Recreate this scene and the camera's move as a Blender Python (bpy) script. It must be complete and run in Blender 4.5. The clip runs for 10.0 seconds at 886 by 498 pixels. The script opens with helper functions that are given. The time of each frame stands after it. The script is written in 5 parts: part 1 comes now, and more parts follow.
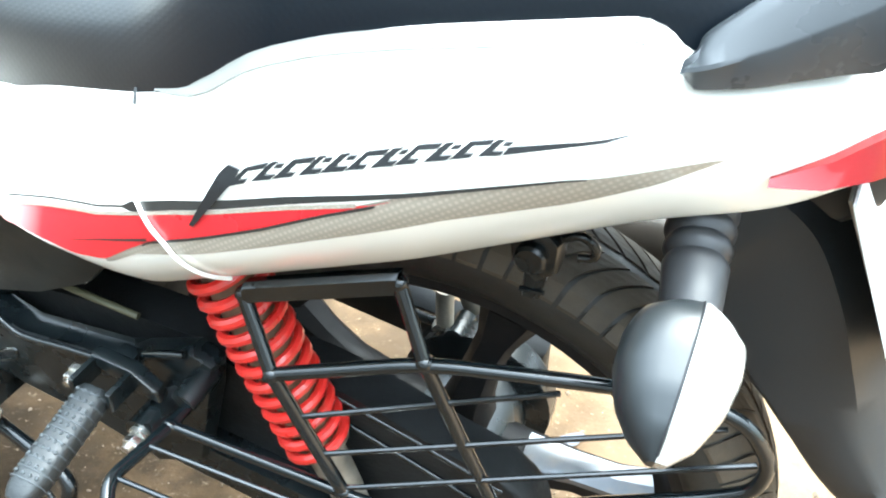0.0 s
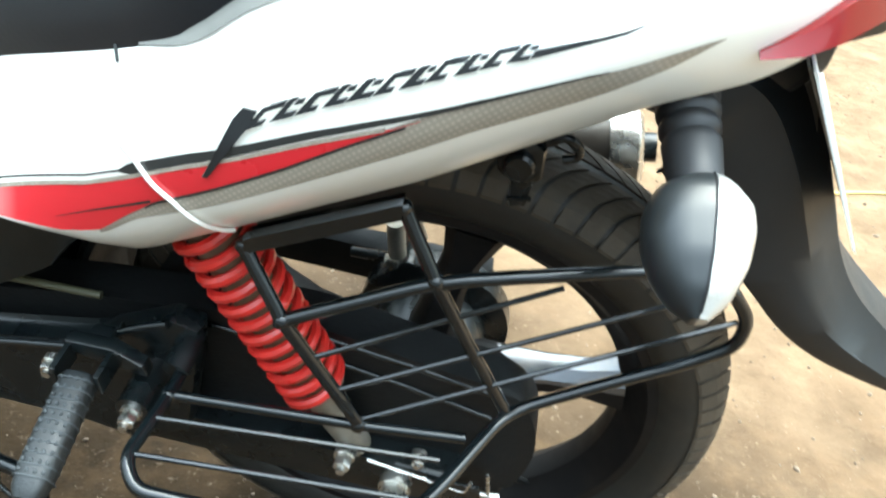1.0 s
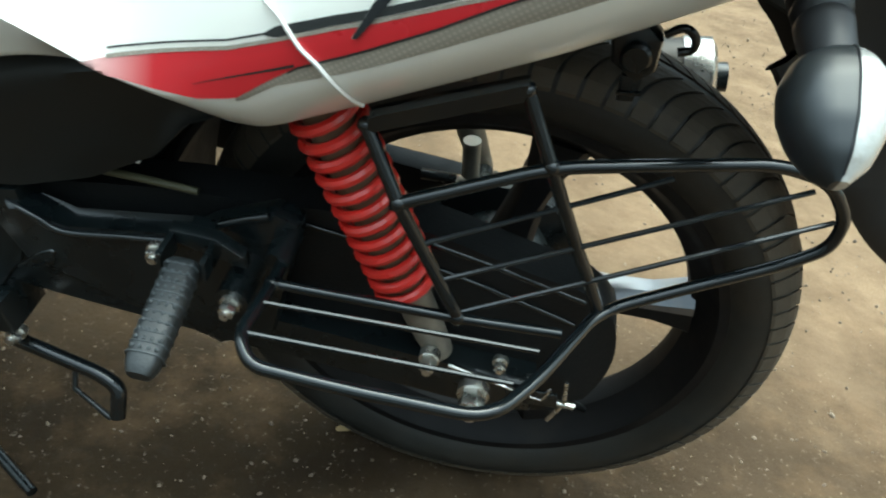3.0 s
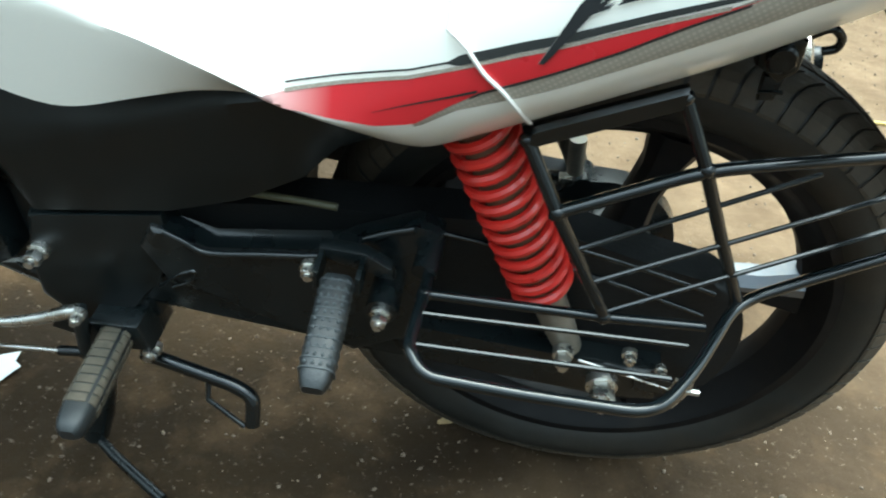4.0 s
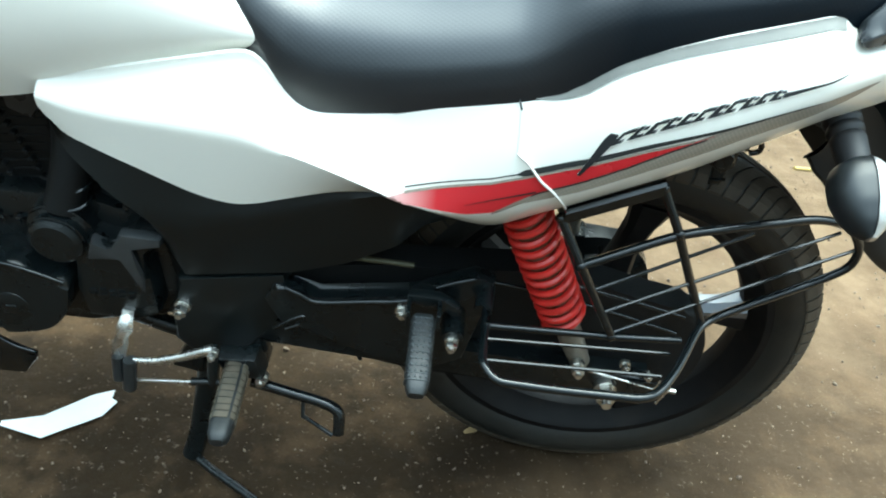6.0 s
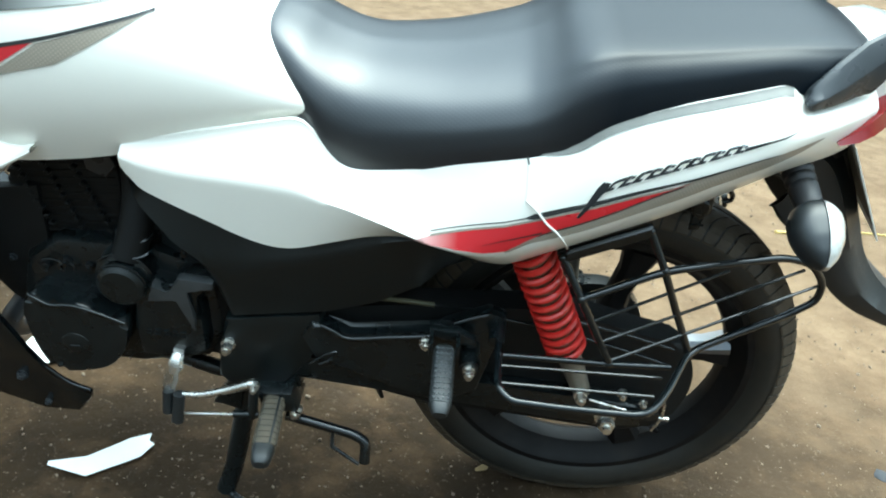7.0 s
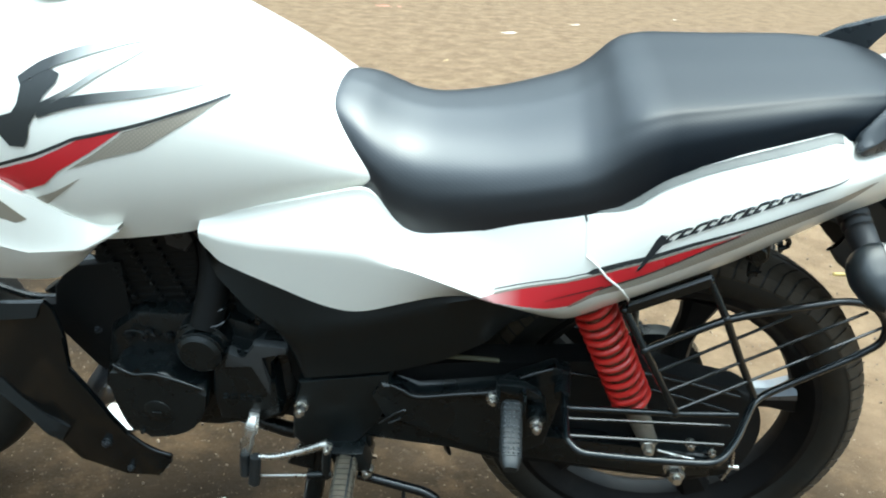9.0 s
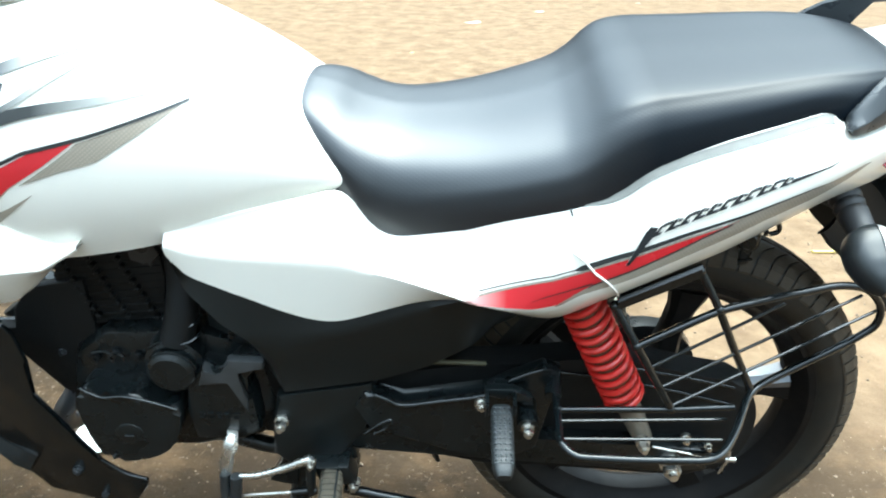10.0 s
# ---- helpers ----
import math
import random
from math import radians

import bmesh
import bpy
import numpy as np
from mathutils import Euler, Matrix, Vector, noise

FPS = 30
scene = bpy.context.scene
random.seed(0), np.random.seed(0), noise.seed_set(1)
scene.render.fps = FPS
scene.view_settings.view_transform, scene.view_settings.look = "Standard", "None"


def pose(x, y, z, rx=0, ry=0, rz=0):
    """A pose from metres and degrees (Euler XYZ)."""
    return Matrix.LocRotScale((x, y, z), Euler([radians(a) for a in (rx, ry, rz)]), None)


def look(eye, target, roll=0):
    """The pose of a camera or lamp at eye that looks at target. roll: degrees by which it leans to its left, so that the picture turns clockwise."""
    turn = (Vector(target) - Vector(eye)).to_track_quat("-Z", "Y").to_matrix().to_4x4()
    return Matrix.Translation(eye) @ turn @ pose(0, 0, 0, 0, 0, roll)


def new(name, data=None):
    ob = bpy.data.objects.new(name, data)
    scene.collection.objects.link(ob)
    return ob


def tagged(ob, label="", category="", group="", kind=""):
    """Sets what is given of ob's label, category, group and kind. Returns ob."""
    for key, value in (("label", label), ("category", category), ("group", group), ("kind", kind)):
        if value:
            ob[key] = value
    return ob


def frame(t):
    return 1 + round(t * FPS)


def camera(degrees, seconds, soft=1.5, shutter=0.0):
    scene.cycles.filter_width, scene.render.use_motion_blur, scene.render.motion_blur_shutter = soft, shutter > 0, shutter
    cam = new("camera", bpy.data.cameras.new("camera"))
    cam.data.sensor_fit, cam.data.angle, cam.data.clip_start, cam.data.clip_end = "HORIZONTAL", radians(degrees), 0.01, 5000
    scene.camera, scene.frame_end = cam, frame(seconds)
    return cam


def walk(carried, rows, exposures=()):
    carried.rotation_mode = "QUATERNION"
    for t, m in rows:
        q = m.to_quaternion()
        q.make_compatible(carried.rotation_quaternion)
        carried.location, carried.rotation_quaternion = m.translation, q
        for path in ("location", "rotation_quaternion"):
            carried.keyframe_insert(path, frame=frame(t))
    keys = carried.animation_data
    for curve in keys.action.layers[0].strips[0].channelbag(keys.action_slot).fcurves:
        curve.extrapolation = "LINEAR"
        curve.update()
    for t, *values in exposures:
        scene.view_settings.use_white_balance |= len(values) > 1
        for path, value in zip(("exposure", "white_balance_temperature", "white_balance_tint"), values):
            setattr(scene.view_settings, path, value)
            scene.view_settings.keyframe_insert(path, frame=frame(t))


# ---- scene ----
cam = camera(57.3, 10.0, soft=2.0, shutter=0.4)
PATH = [
    (0, (0.122, -0.601, 0.902), (-0.346, 1.036, -0.148), 11.4),
    (0.5, (0.082, -0.604, 0.885), (-0.248, 1.07, -0.159), 11.3),
    (1, (0.041, -0.65, 0.882), (-0.057, 1.017, -0.219), 9.2),
    (1.5, (0.033, -0.665, 0.858), (0.038, 0.98, -0.279), 10.5),
    (2, (0.02, -0.682, 0.823), (0.054, 0.959, -0.32), 11.8),
    (2.5, (0.002, -0.685, 0.806), (0.001, 0.951, -0.344), 11.1),
    (3, (-0.026, -0.709, 0.821), (-0.099, 0.94, -0.308), 11.1),
    (4.5, (-0.176, -0.764, 0.864), (-0.273, 0.84, -0.326), 6.2),
    (5, (-0.191, -0.834, 0.932), (-0.342, 0.803, -0.207), 6.7),
    (5.5, (-0.22, -0.887, 0.969), (-0.207, 0.764, -0.16), 8.6),
    (7, (-0.27, -1.1, 1.017), (-0.251, 0.678, 0.102), 7.1),
    (7.5, (-0.279, -1.132, 1.024), (-0.303, 0.675, 0.167), 6.9),
    (8, (-0.281, -1.146, 1.025), (-0.326, 0.695, 0.246), 5.7),
    (8.5, (-0.279, -1.145, 1.04), (-0.378, 0.699, 0.273), 3.4),
    (9, (-0.289, -1.134, 1.035), (-0.4, 0.696, 0.236), 2.9),
    (9.5, (-0.299, -1.112, 1.027), (-0.399, 0.706, 0.201), 2.4),
    (10, (-0.299, -1.087, 1.027), (-0.345, 0.739, 0.212), 1.0),
]

walk(cam, [(t, look(eye, target, roll)) for t, eye, target, roll in PATH],
     [(0, 3.70, 6200, -3), (0.6, 3.50, 6200, -3), (1, 2.76, 6250, -5), (1.6, 2.72, 6400, -6), (2, 1.88, 6550, -6), (2.5, 1.34, 6500, -10), (3, 1.83, 6280, -11), (3.2, 1.90, 6200, -11), (4.3, 2.16, 6080, -11), (5, 2.22, 5980, -12), (5.7, 2.05, 5980, -12), (7, 2.03, 5980, -11), (8, 1.74, 6000, -10), (8.5, 1.68, 6030, -9), (9, 1.93, 6050, -8), (9.5, 2.42, 6050, -7), (10, 2.50, 6050, -6)])

# ---- light: an overcast day ----
world = bpy.data.worlds.new("world")
scene.world = world
world.use_nodes = True
wn = world.node_tree.nodes
sky = wn.new("ShaderNodeTexSky")
sky.sky_type = "NISHITA"
sky.sun_disc = False
sky.sun_elevation = radians(75)
sky.sun_rotation = radians(40)
sky.air_density = 1.2
sky.dust_density = 1.6
sky.ozone_density = 1.0
grey = wn.new("ShaderNodeHueSaturation")
grey.inputs["Saturation"].default_value = 0.42
world.node_tree.links.new(sky.outputs[0], grey.inputs["Color"])
# an overcast sky is brighter overhead than at the horizon
way_up = wn.new("ShaderNodeTexCoord")
split = wn.new("ShaderNodeSeparateXYZ")
world.node_tree.links.new(way_up.outputs["Generated"], split.inputs[0])
overcast = wn.new("ShaderNodeMapRange")
overcast.inputs["To Min"].default_value, overcast.inputs["To Max"].default_value = 0.26, 2.6
steep = wn.new("ShaderNodeMath")
steep.operation = "POWER"
steep.use_clamp = True
steep.inputs[1].default_value = 2.1
world.node_tree.links.new(split.outputs["Z"], steep.inputs[0])
world.node_tree.links.new(steep.outputs[0], overcast.inputs["Value"])
dome = wn.new("ShaderNodeVectorMath")
dome.operation = "SCALE"
world.node_tree.links.new(grey.outputs[0], dome.inputs[0])
world.node_tree.links.new(overcast.outputs[0], dome.inputs["Scale"])
world.node_tree.links.new(dome.outputs[0], wn["Background"].inputs[0])
wn["Background"].inputs[1].default_value = 0.15
sun = new("sun", bpy.data.lights.new("sun", "SUN"))
sun.data.energy = 0.7
sun.data.angle = radians(70)
sun.data.color = (1.0, 0.985, 0.95)
sun.matrix_world = look((0.45, 0.5, 2.6), (0.0, 0.0, 0.0))


# ---- materials ----
def mat(name, color, rough=0.5, metal=0.0, vary=0.0, vscale=20.0, bump=0.0, bscale=200.0, coat=0.0, spec=0.5, dirt=None, dscale=9.0, dmin=0.5, dmax=0.7, sheen=0.0):
    m = bpy.data.materials.new(name)
    m.use_nodes = True
    nt = m.node_tree
    b = nt.nodes["Principled BSDF"]
    b.inputs["Base Color"].default_value = (*color, 1)
    b.inputs["Roughness"].default_value = rough
    b.inputs["Metallic"].default_value = metal
    b.inputs["Coat Weight"].default_value = coat
    b.inputs["Coat Roughness"].default_value = 0.06
    b.inputs["Specular IOR Level"].default_value = spec
    tc = nt.nodes.new("ShaderNodeTexCoord")
    col = None
    if vary:
        n = nt.nodes.new("ShaderNodeTexNoise")
        n.inputs["Scale"].default_value = vscale
        n.inputs["Detail"].default_value = 8
        nt.links.new(tc.outputs["Object"], n.inputs["Vector"])
        mr = nt.nodes.new("ShaderNodeMapRange")
        mr.inputs["From Min"].default_value, mr.inputs["From Max"].default_value = 0.3, 0.7
        mr.inputs["To Min"].default_value, mr.inputs["To Max"].default_value = 1 - vary, 1 + vary
        nt.links.new(n.outputs["Fac"], mr.inputs["Value"])
        mx = nt.nodes.new("ShaderNodeVectorMath")
        mx.operation = "SCALE"
        mx.inputs[0].default_value = color
        nt.links.new(mr.outputs[0], mx.inputs["Scale"])
        col = mx.outputs[0]
        rr = nt.nodes.new("ShaderNodeMapRange")
        rr.inputs["From Min"].default_value, rr.inputs["From Max"].default_value = 0.3, 0.7
        rr.inputs["To Min"].default_value, rr.inputs["To Max"].default_value = max(0.02, rough * 0.8), min(1, rough * 1.2)
        nt.links.new(n.outputs["Fac"], rr.inputs["Value"])
        nt.links.new(rr.outputs[0], b.inputs["Roughness"])
    if dirt:
        n2 = nt.nodes.new("ShaderNodeTexNoise")
        n2.inputs["Scale"].default_value = dscale
        n2.inputs["Detail"].default_value = 10
        n2.inputs["Roughness"].default_value = 0.65
        nt.links.new(tc.outputs["Object"], n2.inputs["Vector"])
        mr2 = nt.nodes.new("ShaderNodeMapRange")
        mr2.inputs["From Min"].default_value, mr2.inputs["From Max"].default_value = dmin, dmax
        nt.links.new(n2.outputs["Fac"], mr2.inputs["Value"])
        mix = nt.nodes.new("ShaderNodeMix")
        mix.data_type = "RGBA"
        nt.links.new(mr2.outputs[0], mix.inputs["Factor"])
        if col:
            nt.links.new(col, mix.inputs["A"])
        else:
            mix.inputs["A"].default_value = (*color, 1)
        mix.inputs["B"].default_value = (*dirt, 1)
        col = mix.outputs["Result"]
    if col:
        nt.links.new(col, b.inputs["Base Color"])
    if bump:
        n3 = nt.nodes.new("ShaderNodeTexNoise")
        n3.inputs["Scale"].default_value = bscale
        n3.inputs["Detail"].default_value = 4
        nt.links.new(tc.outputs["Object"], n3.inputs["Vector"])
        bp = nt.nodes.new("ShaderNodeBump")
        bp.inputs["Strength"].default_value = bump
        bp.inputs["Distance"].default_value = 0.002
        nt.links.new(n3.outputs["Fac"], bp.inputs["Height"])
        nt.links.new(bp.outputs[0], b.inputs["Normal"])
    return m


DUST = (0.30, 0.22, 0.15)
white_paint = mat("pearl_white_paint", (0.83, 0.815, 0.745), 0.28, coat=0.6, bump=0.02, bscale=6)
red_film = mat("red_decal", (0.50, 0.016, 0.025), 0.3, coat=0.4, vary=0.05, vscale=15)
nt_ = red_film.node_tree
tc_ = nt_.nodes.new("ShaderNodeTexCoord")
sx_ = nt_.nodes.new("ShaderNodeSeparateXYZ")
nt_.links.new(tc_.outputs["Object"], sx_.inputs[0])
mr_ = nt_.nodes.new("ShaderNodeMapRange")
mr_.inputs["From Min"].default_value, mr_.inputs["From Max"].default_value = -0.325, -0.245
nt_.links.new(sx_.outputs["X"], mr_.inputs["Value"])
mx_ = nt_.nodes.new("ShaderNodeMix")
mx_.data_type = "RGBA"
mx_.inputs["A"].default_value = (0.80, 0.74, 0.70, 1)
mx_.inputs["B"].default_value = (0.50, 0.016, 0.025, 1)
nt_.links.new(mr_.outputs[0], mx_.inputs["Factor"])
nt_.links.new(mx_.outputs["Result"], nt_.nodes["Principled BSDF"].inputs["Base Color"])
tank_red = mat("red_tank_decal", (0.50, 0.016, 0.025), 0.3, coat=0.4, vary=0.05, vscale=15)

grey_film = mat("grey_decal", (0.33, 0.29, 0.23), 0.35, coat=0.3)


def woven_film(name, dark, light, period):
    """A printed decal with a fine crossed weave."""
    m = mat(name, light, 0.35, coat=0.3)
    nt = m.node_tree
    tc = nt.nodes.new("ShaderNodeTexCoord")
    mp = nt.nodes.new("ShaderNodeMapping")
    mp.inputs["Rotation"].default_value = (0, radians(38), 0)
    nt.links.new(tc.outputs["Object"], mp.inputs["Vector"])
    waves = []
    for way in ("X", "Z"):
        w = nt.nodes.new("ShaderNodeTexWave")
        w.bands_direction = way
        w.inputs["Scale"].default_value = 2 * math.pi / (20 * period)
        nt.links.new(mp.outputs[0], w.inputs["Vector"])
        waves.append(w.outputs["Fac"])
    mul = nt.nodes.new("ShaderNodeMath")
    mul.operation = "MULTIPLY"
    nt.links.new(waves[0], mul.inputs[0])
    nt.links.new(waves[1], mul.inputs[1])
    mx = nt.nodes.new("ShaderNodeMix")
    mx.data_type = "RGBA"
    mx.inputs["A"].default_value = (*dark, 1)
    mx.inputs["B"].default_value = (*light, 1)
    nt.links.new(mul.outputs[0], mx.inputs["Factor"])
    nt.links.new(mx.outputs["Result"], nt.nodes["Principled BSDF"].inputs["Base Color"])
    return m


weave_film = woven_film("grey_carbon_decal", (0.26, 0.228, 0.185), (0.36, 0.318, 0.258), 0.0034)
black_film = mat("black_decal", (0.02, 0.022, 0.022), 0.3, coat=0.3)


def fading_film(name, x0, x1, end):
    """Black printed decal that fades along its length."""
    m = mat(name, (0.02, 0.022, 0.022), 0.3, coat=0.3)
    nt = m.node_tree
    tc = nt.nodes.new("ShaderNodeTexCoord")
    sx = nt.nodes.new("ShaderNodeSeparateXYZ")
    nt.links.new(tc.outputs["Object"], sx.inputs[0])
    mr = nt.nodes.new("ShaderNodeMapRange")
    mr.inputs["From Min"].default_value, mr.inputs["From Max"].default_value = x0, x1
    nt.links.new(sx.outputs["X"], mr.inputs["Value"])
    mx = nt.nodes.new("ShaderNodeMix")
    mx.data_type = "RGBA"
    mx.inputs["A"].default_value = (0.02, 0.022, 0.022, 1)
    mx.inputs["B"].default_value = (*end, 1)
    nt.links.new(mr.outputs[0], mx.inputs["Factor"])
    nt.links.new(mx.outputs["Result"], nt.nodes["Principled BSDF"].inputs["Base Color"])
    return m


brush_film = fading_film("fading_brush_decal", -0.80, -0.712, (0.66, 0.67, 0.64))
spike_film = fading_film("fading_spike_decal", -0.76, -0.63, (0.55, 0.56, 0.53))
silver_film = mat("silver_decal", (0.72, 0.72, 0.71), 0.2, 0.8)
black_plastic = mat("black_moulded_plastic", (0.0042, 0.0072, 0.008), 0.36, vary=0.12, vscale=30, bump=0.06, bscale=900, dirt=(0.014, 0.014, 0.014), dmin=0.6, dmax=1.0)
grey_plastic = mat("dark_grey_plastic", (0.026, 0.030, 0.034), 0.3, vary=0.03, vscale=40, bump=0.02, bscale=800)
gloss_black = mat("gloss_black_paint", (0.0042, 0.0064, 0.0074), 0.16, coat=0.3, vary=0.1, vscale=30, dirt=(0.02, 0.018, 0.016), dmin=0.62, dmax=1.0)
rim_black = mat("satin_black_rim", (0.006, 0.006, 0.0065), 0.55, spec=0.2, vary=0.15, vscale=30, dirt=(0.03, 0.025, 0.02), dmin=0.5, dmax=1.0)
satin_black = mat("satin_black_metal", (0.0056, 0.0082, 0.009), 0.28, vary=0.2, vscale=25, bump=0.1, bscale=300, dirt=(0.02, 0.018, 0.016), dmin=0.6, dmax=1.0)
matt_black = mat("matt_black_casting", (0.0075, 0.0085, 0.009), 0.55, spec=0.25, vary=0.2, vscale=30, bump=0.2, bscale=250, dirt=(0.012, 0.011, 0.01), dmin=0.6, dmax=1.0)
tread_rubber = mat("dusty_tread_rubber", (0.040, 0.033, 0.024), 0.75, vary=0.25, vscale=40, bump=0.2, bscale=400, dirt=(0.105, 0.080, 0.052), dscale=8, dmin=0.35, dmax=0.8)
rubber = mat("tyre_rubber", (0.0085, 0.0105, 0.010), 0.55, vary=0.2, vscale=30, bump=0.2, bscale=500, dirt=(0.028, 0.023, 0.017), dscale=6, dmin=0.35, dmax=0.85)
peg_rubber = mat("black_peg_rubber", (0.014, 0.017, 0.0185), 0.45, vary=0.15, vscale=60, bump=0.2, bscale=500, dirt=(0.04, 0.038, 0.035), dscale=40, dmin=0.5, dmax=0.9)
peg_dust = mat("dusty_peg_rubber", (0.075, 0.066, 0.048), 0.75, vary=0.25, vscale=60, dirt=(0.13, 0.105, 0.075), dscale=40, dmin=0.45, dmax=0.8)
stud_grey = mat("worn_grey_rubber", (0.050, 0.058, 0.062), 0.55, vary=0.15, vscale=90)
red_spring = mat("red_spring_paint", (0.55, 0.022, 0.018), 0.32, coat=0.3, vary=0.12, vscale=40, dirt=(0.2, 0.08, 0.05), dscale=30, dmin=0.58, dmax=0.9)
steel = mat("zinc_plated_steel", (0.66, 0.65, 0.61), 0.28, 0.95, vary=0.15, vscale=60)
alloy = mat("silver_alloy", (0.17, 0.18, 0.195), 0.34, 0.7, vary=0.1, vscale=40, dirt=(0.25, 0.2, 0.15), dscale=20, dmin=0.55, dmax=0.9)
chrome = mat("dark_chrome_badge", (0.035, 0.037, 0.040), 0.16, 0.6)
old_grey = mat("grey_damper_metal", (0.20, 0.185, 0.155), 0.5, 0.4, vary=0.3, vscale=60)
damper_dust = mat("dusty_brown_damper", (0.15, 0.095, 0.055), 0.75, vary=0.3, vscale=60)
lens_mat = mat("clear_lens_over_reflector", (0.44, 0.44, 0.42), 0.18, 0.3, coat=1.0, vary=0.22, vscale=45, bump=0.5, bscale=90, dirt=(0.36, 0.33, 0.28), dscale=40, dmin=0.5, dmax=0.75)
red_lens = mat("red_tail_lens", (0.20, 0.005, 0.008), 0.12, coat=0.5, vary=0.1, vscale=20)
paper_mat = mat("white_paper", (0.82, 0.83, 0.80), 0.7, vary=0.04, vscale=20)
straw_olive = mat("olive_sleeve", (0.07, 0.066, 0.036), 0.5)
stalk_rubber = mat("dark_grey_rubber", (0.012, 0.013, 0.015), 0.5, vary=0.15, vscale=40)
housing_plastic = mat("satin_charcoal_plastic", (0.013, 0.016, 0.018), 0.36, vary=0.08, vscale=40)
fender_plastic = mat("charcoal_mudguard_plastic", (0.014, 0.017, 0.019), 0.42, spec=0.4, vary=0.15, vscale=20, bump=0.06, bscale=800)
edge_shade_grey = mat("shaded_beige_edge", (0.20, 0.20, 0.185), 0.5, vary=0.12, vscale=30)
string_mat = mat("white_plastic_string", (0.72, 0.70, 0.66), 0.4)


def seat_material():
    m = mat("black_leatherette", (0.0034, 0.0064, 0.0105), 0.38)
    nt = m.node_tree
    b = nt.nodes["Principled BSDF"]
    tc = nt.nodes.new("ShaderNodeTexCoord")
    mp = nt.nodes.new("ShaderNodeMapping")
    mp.inputs["Rotation"].default_value = (0, radians(45), 0)
    # the cover's own plane: along the seat, and round it from rim to rim
    axes = nt.nodes.new("ShaderNodeSeparateXYZ")
    nt.links.new(tc.outputs["Object"], axes.inputs[0])
    across = nt.nodes.new("ShaderNodeMath")
    across.operation = "ABSOLUTE"
    nt.links.new(axes.outputs["Y"], across.inputs[0])
    girth = nt.nodes.new("ShaderNodeMath")
    girth.operation = "SUBTRACT"
    nt.links.new(axes.outputs["Z"], girth.inputs[0])
    nt.links.new(across.outputs[0], girth.inputs[1])
    unrolled = nt.nodes.new("ShaderNodeCombineXYZ")
    nt.links.new(axes.outputs["X"], unrolled.inputs["X"])
    nt.links.new(girth.outputs[0], unrolled.inputs["Z"])
    nt.links.new(unrolled.outputs[0], mp.inputs["Vector"])
    # the rider's part is polished by use, the pillion's part is dull
    worn = nt.nodes.new("ShaderNodeMapRange")
    worn.inputs["From Min"].default_value, worn.inputs["From Max"].default_value = -0.17, -0.09
    worn.inputs["To Min"].default_value, worn.inputs["To Max"].default_value = 0.95, 0.30
    nt.links.new(axes.outputs["X"], worn.inputs["Value"])
    nt.links.new(worn.outputs[0], b.inputs["Specular IOR Level"])
    waves = []
    for way in ("X", "Z"):
        w = nt.nodes.new("ShaderNodeTexWave")
        w.bands_direction = way
        w.inputs["Scale"].default_value = 2 * math.pi / (20 * 0.0048)
        w.inputs["Distortion"].default_value = 0.15
        nt.links.new(mp.outputs[0], w.inputs["Vector"])
        waves.append(w.outputs["Fac"])
    mul = nt.nodes.new("ShaderNodeMath")
    mul.operation = "MULTIPLY"
    nt.links.new(waves[0], mul.inputs[0])
    nt.links.new(waves[1], mul.inputs[1])
    fine = nt.nodes.new("ShaderNodeTexNoise")
    fine.inputs["Scale"].default_value = 700
    nt.links.new(tc.outputs["Object"], fine.inputs["Vector"])
    both = nt.nodes.new("ShaderNodeMath")
    both.operation = "MULTIPLY_ADD"
    both.inputs[1].default_value = 0.35
    nt.links.new(fine.outputs["Fac"], both.inputs[0])
    nt.links.new(mul.outputs[0], both.inputs[2])
    bp = nt.nodes.new("ShaderNodeBump")
    bp.inputs["Strength"].default_value = 0.07
    bp.inputs["Distance"].default_value = 0.0007
    nt.links.new(both.outputs[0], bp.inputs["Height"])
    nt.links.new(bp.outputs[0], b.inputs["Normal"])
    return m


leather = seat_material()


